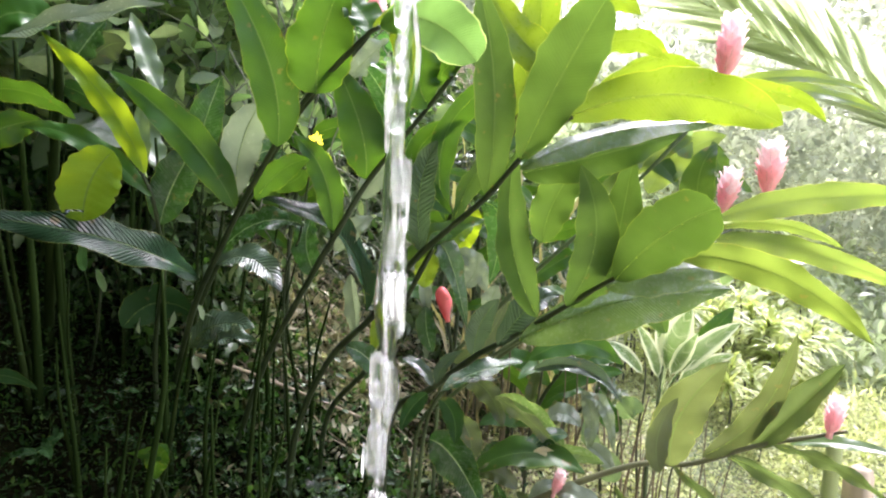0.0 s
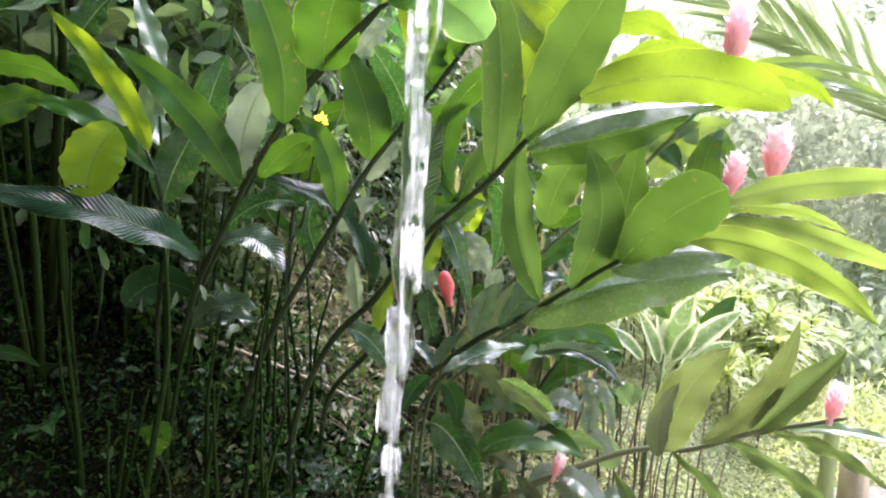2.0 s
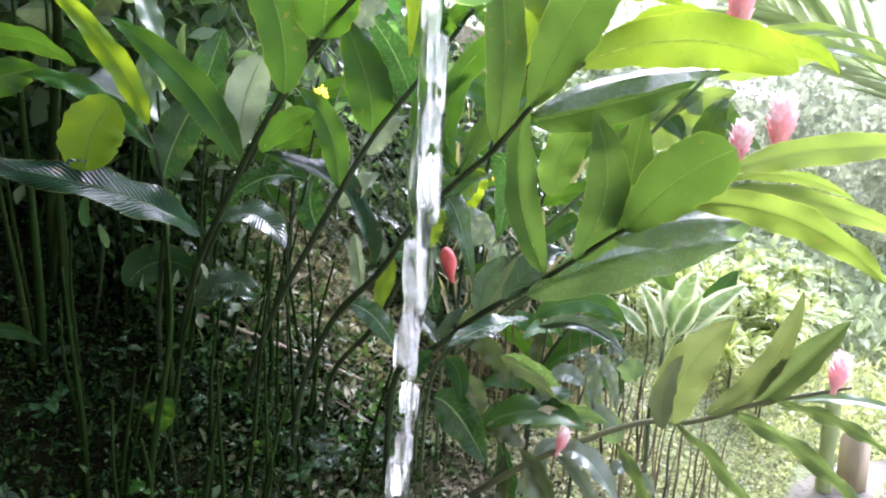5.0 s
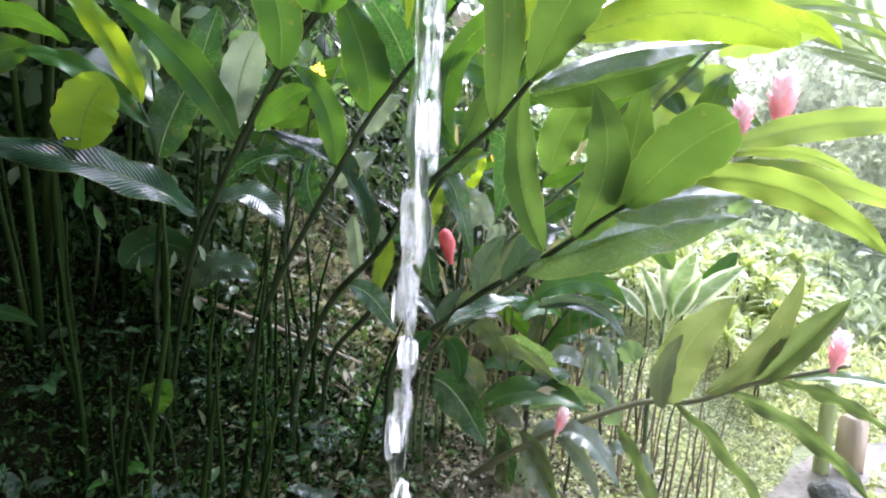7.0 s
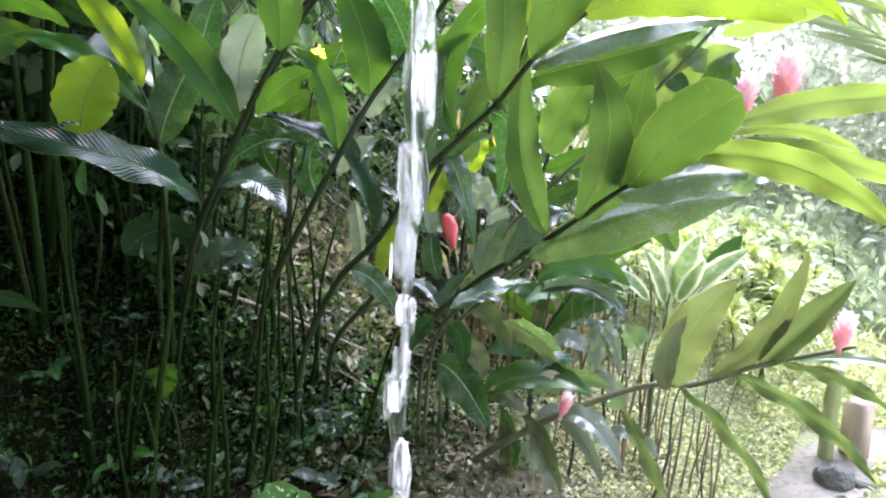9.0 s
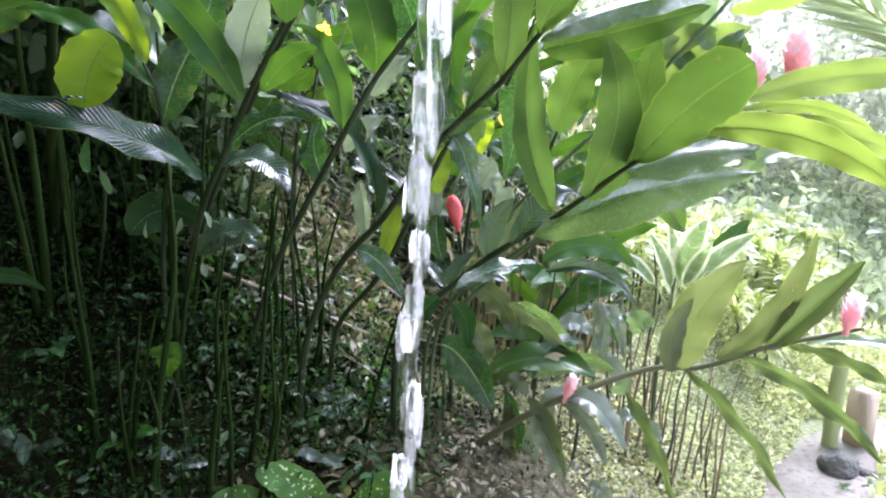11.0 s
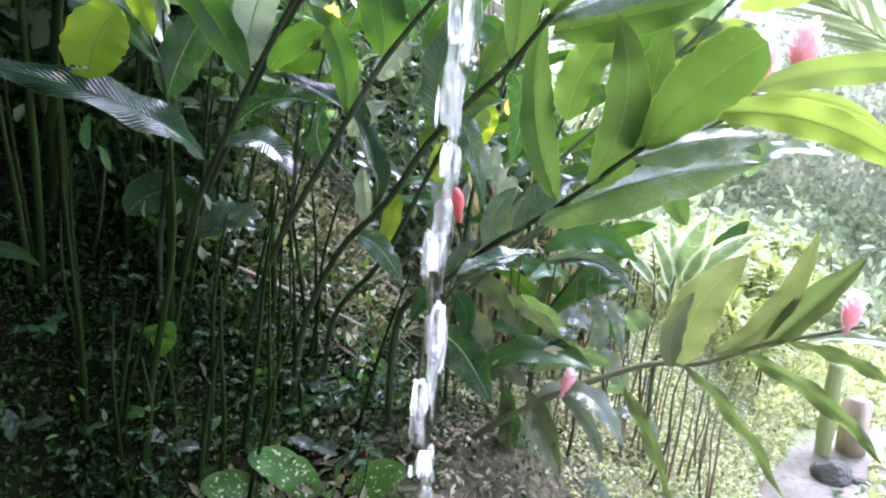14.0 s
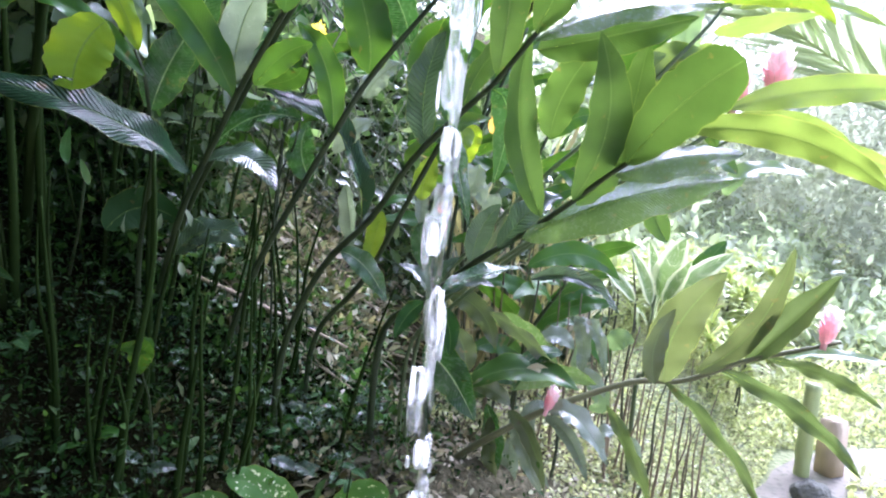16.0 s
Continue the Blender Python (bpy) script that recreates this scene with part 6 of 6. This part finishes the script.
for ob in (crown, bough):
    for key in ("kind", "label", "category"):
        if key in ob:
            del ob[key]

# ---- posts and stones by the path ----
post = thing("fence_post", "short sawn wooden post beside the path", "post", (2.29, 3.12, 0.0))
timber = bmesh.new()
bmesh.ops.create_cube(timber, size=1)
bmesh.ops.bevel(timber, geom=timber.edges[:], offset=0.07, segments=2, affect="EDGES")
for v in timber.verts:
    v.co = Vector((2.29 + v.co.x * 0.105 - v.co.y * 0.03, 3.12 + v.co.y * 0.105 + v.co.x * 0.03, 0.145 + v.co.z * 0.40 + 0.012 * v.co.x))
part("shaft", timber, WOOD, post)
post = thing("bamboo_post", "green bamboo stake beside the path", "post", (2.12, 3.10, 0.0))
part("shaft", tube([(2.12, 3.10, -0.05), (2.12, 3.10, 0.25), (2.125, 3.09, 0.56)], 0.038, 0.036, 18, 12, 3), BAMBOO, post)


def stone(x, y, sx, sy, sz, seed):
    bm = bmesh.new()
    bmesh.ops.create_icosphere(bm, subdivisions=3, radius=1)
    for v in bm.verts:
        k = 1 + 0.3 * noise.noise(v.co * 1.3 + Vector((seed, 0, 0))) + 0.1 * noise.noise(v.co * 4 + Vector((seed, 3, 0)))
        v.co = Vector((x + v.co.x * sx * k, y + v.co.y * sy * k, float(ground_z(x, y)) + sz * 0.5 + v.co.z * sz * k))
    return tagged(part("rock", bm, ROCK), "dark mossy rock at the path's edge", "rock", "rocks by the path")


stone(2.00, 2.84, 0.10, 0.08, 0.085, 1)
stone(2.12, 2.80, 0.05, 0.05, 0.04, 2)
seedling(1.95, 2.70, 0.05, 0.05, 5, 91, LEAF_PALE, "pale weed at the foot of the rock")
seedling(2.06, 2.68, 0.04, 0.045, 5, 92, LEAF_PALE, "pale weed at the foot of the rock")

# ---- fallen sticks and hanging vines ----
def stick(a, b, r, material=None, name="stick", label="pale fallen dry stick on the slope"):
    m = (Vector(a) + Vector(b)) / 2 + Vector((0, 0, 0.01))
    return tagged(part(name, tube([a, m, b], r, r * 0.7, 10, 6), material or DRY), label, name)


def ground_stick(x0, y0, x1, y1, r, lift=0.02):
    stick((x0, y0, float(ground_z(x0, y0)) + lift), (x1, y1, float(ground_z(x1, y1)) + lift), r)


ground_stick(-1.11, 2.41, -0.39, 2.72, 0.010, 0.10)
ground_stick(-1.2, 2.7, -0.75, 2.66, 0.008)
rs = random.Random(8)
for k in range(110):
    x, y, a, s = rs.uniform(-1.0, 0.1), rs.uniform(2.55, 3.3), rs.uniform(-0.7, 0.7), rs.uniform(0.08, 0.34)
    ground_stick(x, y, x + s * math.cos(a), y + s * math.sin(a) * 0.3, rs.uniform(0.002, 0.006), rs.uniform(0.02, 0.06))
for k in range(45):
    x, y, a, s = rs.gauss(-0.66, 0.12), rs.gauss(3.12, 0.09), rs.uniform(-1.2, 1.2), rs.uniform(0.06, 0.22)
    ground_stick(x, y, x + s * math.cos(a), y + s * math.sin(a) * 0.4, rs.uniform(0.003, 0.007), rs.uniform(0.03, 0.09))
for k in range(110):
    x, y, z = rs.uniform(-1.75, -0.4), rs.uniform(2.4, 2.95), rs.uniform(2.0, 3.2)
    pts = [(x + rs.uniform(-0.25, 0.25), y, z), (x + rs.uniform(-0.2, 0.2), y + rs.uniform(-0.1, 0.1), z - 0.25), (x + rs.uniform(-0.3, 0.3), y + 0.2, z - 0.6)]
    tagged(part("vine", tube(pts, 0.004, 0.002, 14, 5), VINE), "grey dry vine hanging in the thicket", "vine", "vines in the thicket")

for k in range(70):
    x, y, z = rs.uniform(-0.75, 0.25), rs.uniform(2.7, 3.15), rs.uniform(1.5, 2.5)
    pts = [(x + rs.uniform(-0.2, 0.2), y, z), (x + rs.uniform(-0.15, 0.15), y + rs.uniform(-0.08, 0.08), z - 0.2), (x + rs.uniform(-0.25, 0.25), y + 0.15, z - 0.5)]
    tagged(part("vine", tube(pts, 0.0035, 0.002, 14, 5), VINE), "grey dry vine on the slope behind the canes", "vine", "vines in the thicket")


# ---- falling water ----
def water_at(z):
    """The middle of the stream at a height: it falls with a slight slant."""
    k = (z - 1.95)
    return Vector((-0.039 + 0.070 * k, 0.50, z))


stream = thing("water_stream", "thin clear stream of falling water, broken into glints", "water", (*water_at(0.0).xy, 0.03))
core = bmesh.new()
last = None
for i in range(241):
    z = 3.0 - 2.98 * i / 240
    c = water_at(z) + Vector((0.005 * math.sin(z * 19) + 0.003 * math.sin(z * 47), 0.004 * math.sin(z * 17), 0))
    ring = []
    for q in range(12):
        a = 2 * math.pi * q / 12 + 1.5 * math.sin(z * 9)
        r = (0.0048 if z > 1.75 else 0.0030) + 0.0030 * noise.noise(Vector((math.cos(a), math.sin(a), z * 16)))
        ring.append(core.verts.new(c + Vector((math.cos(a) * r * 1.3, math.sin(a) * r * 0.8, 0))))
    if last:
        for q in range(12):
            core.faces.new((ring[q], ring[(q + 1) % 12], last[(q + 1) % 12], last[q]))
    last = ring
part("stream_core", core, WATER, stream, "clear twisting water")


def clot(c, wx, wy, high, blunt, seed, material, label):
    """A drawn-out lump of water with rounded, slightly uneven ends."""
    bm = bmesh.new()
    bmesh.ops.create_icosphere(bm, subdivisions=4, radius=1)
    for v in bm.verts:
        k = 1 + 0.35 * noise.noise(Vector((v.co.x * 2, v.co.y * 2, v.co.z * 1.7 + seed)))
        end = 1 + 0.5 * noise.noise(Vector((v.co.x * 4 + seed, v.co.y * 4, 0)))
        x, z = ((abs(q) ** blunt) * (1 if q > 0 else -1) for q in (v.co.x, v.co.z))
        v.co = c + Vector((x * wx * k + 0.07 * z * high / 2, v.co.y * wy * k, z * end * high / 2))
    part("water_clot", bm, material, stream, label)


rw = random.Random(77)
z = 2.98
while z > 0.1:
    low = smooth(2.0, 1.5, z)
    h = rw.uniform(0.022, 0.046)
    wide = rw.uniform(0.0046, 0.0076) + 0.0010 * low
    c = water_at(z) + Vector((rw.uniform(-0.005, 0.005), 0, 0))
    white = rw.random() < 0.36 + 0.2 * low
    clot(c, wide, wide * 0.6, h, 0.42, rw.uniform(0, 50), FOAM if white else VEIL, "white broken water" if white else "half-clear water")
    if rw.random() < 0.6:
        clot(c + Vector((rw.choice((-1, 1)) * wide * 0.9, 0.003, rw.uniform(-0.4, 0.4) * h)), wide * 0.55, wide * 0.4, h * rw.uniform(0.7, 1.3), 0.5, rw.uniform(0, 50), VEIL, "half-clear water beside the white")
    clot(c + Vector((rw.uniform(-0.004, 0.004), 0.002, -h * 0.7)), wide * rw.uniform(0.5, 0.8), wide * 0.5, h * rw.uniform(1.0, 1.7), 0.6, rw.uniform(0, 50), rw.choice((VEIL, WATER)), "clear water between the white")
    for k in range(rw.choice((0, 1, 1, 2))):
        clot(c + Vector((rw.choice((-1, 1)) * rw.uniform(0.007, 0.013), rw.uniform(-0.005, 0.002), rw.uniform(-0.03, 0.03))), rw.uniform(0.0012, 0.0028), 0.002, h * rw.uniform(0.4, 0.9), 0.6, rw.uniform(0, 50), rw.choice((FOAM, VEIL, WATER)), "thin thread of water")
    z -= h * rw.uniform(1.05, 1.7 + 0.7 * low)
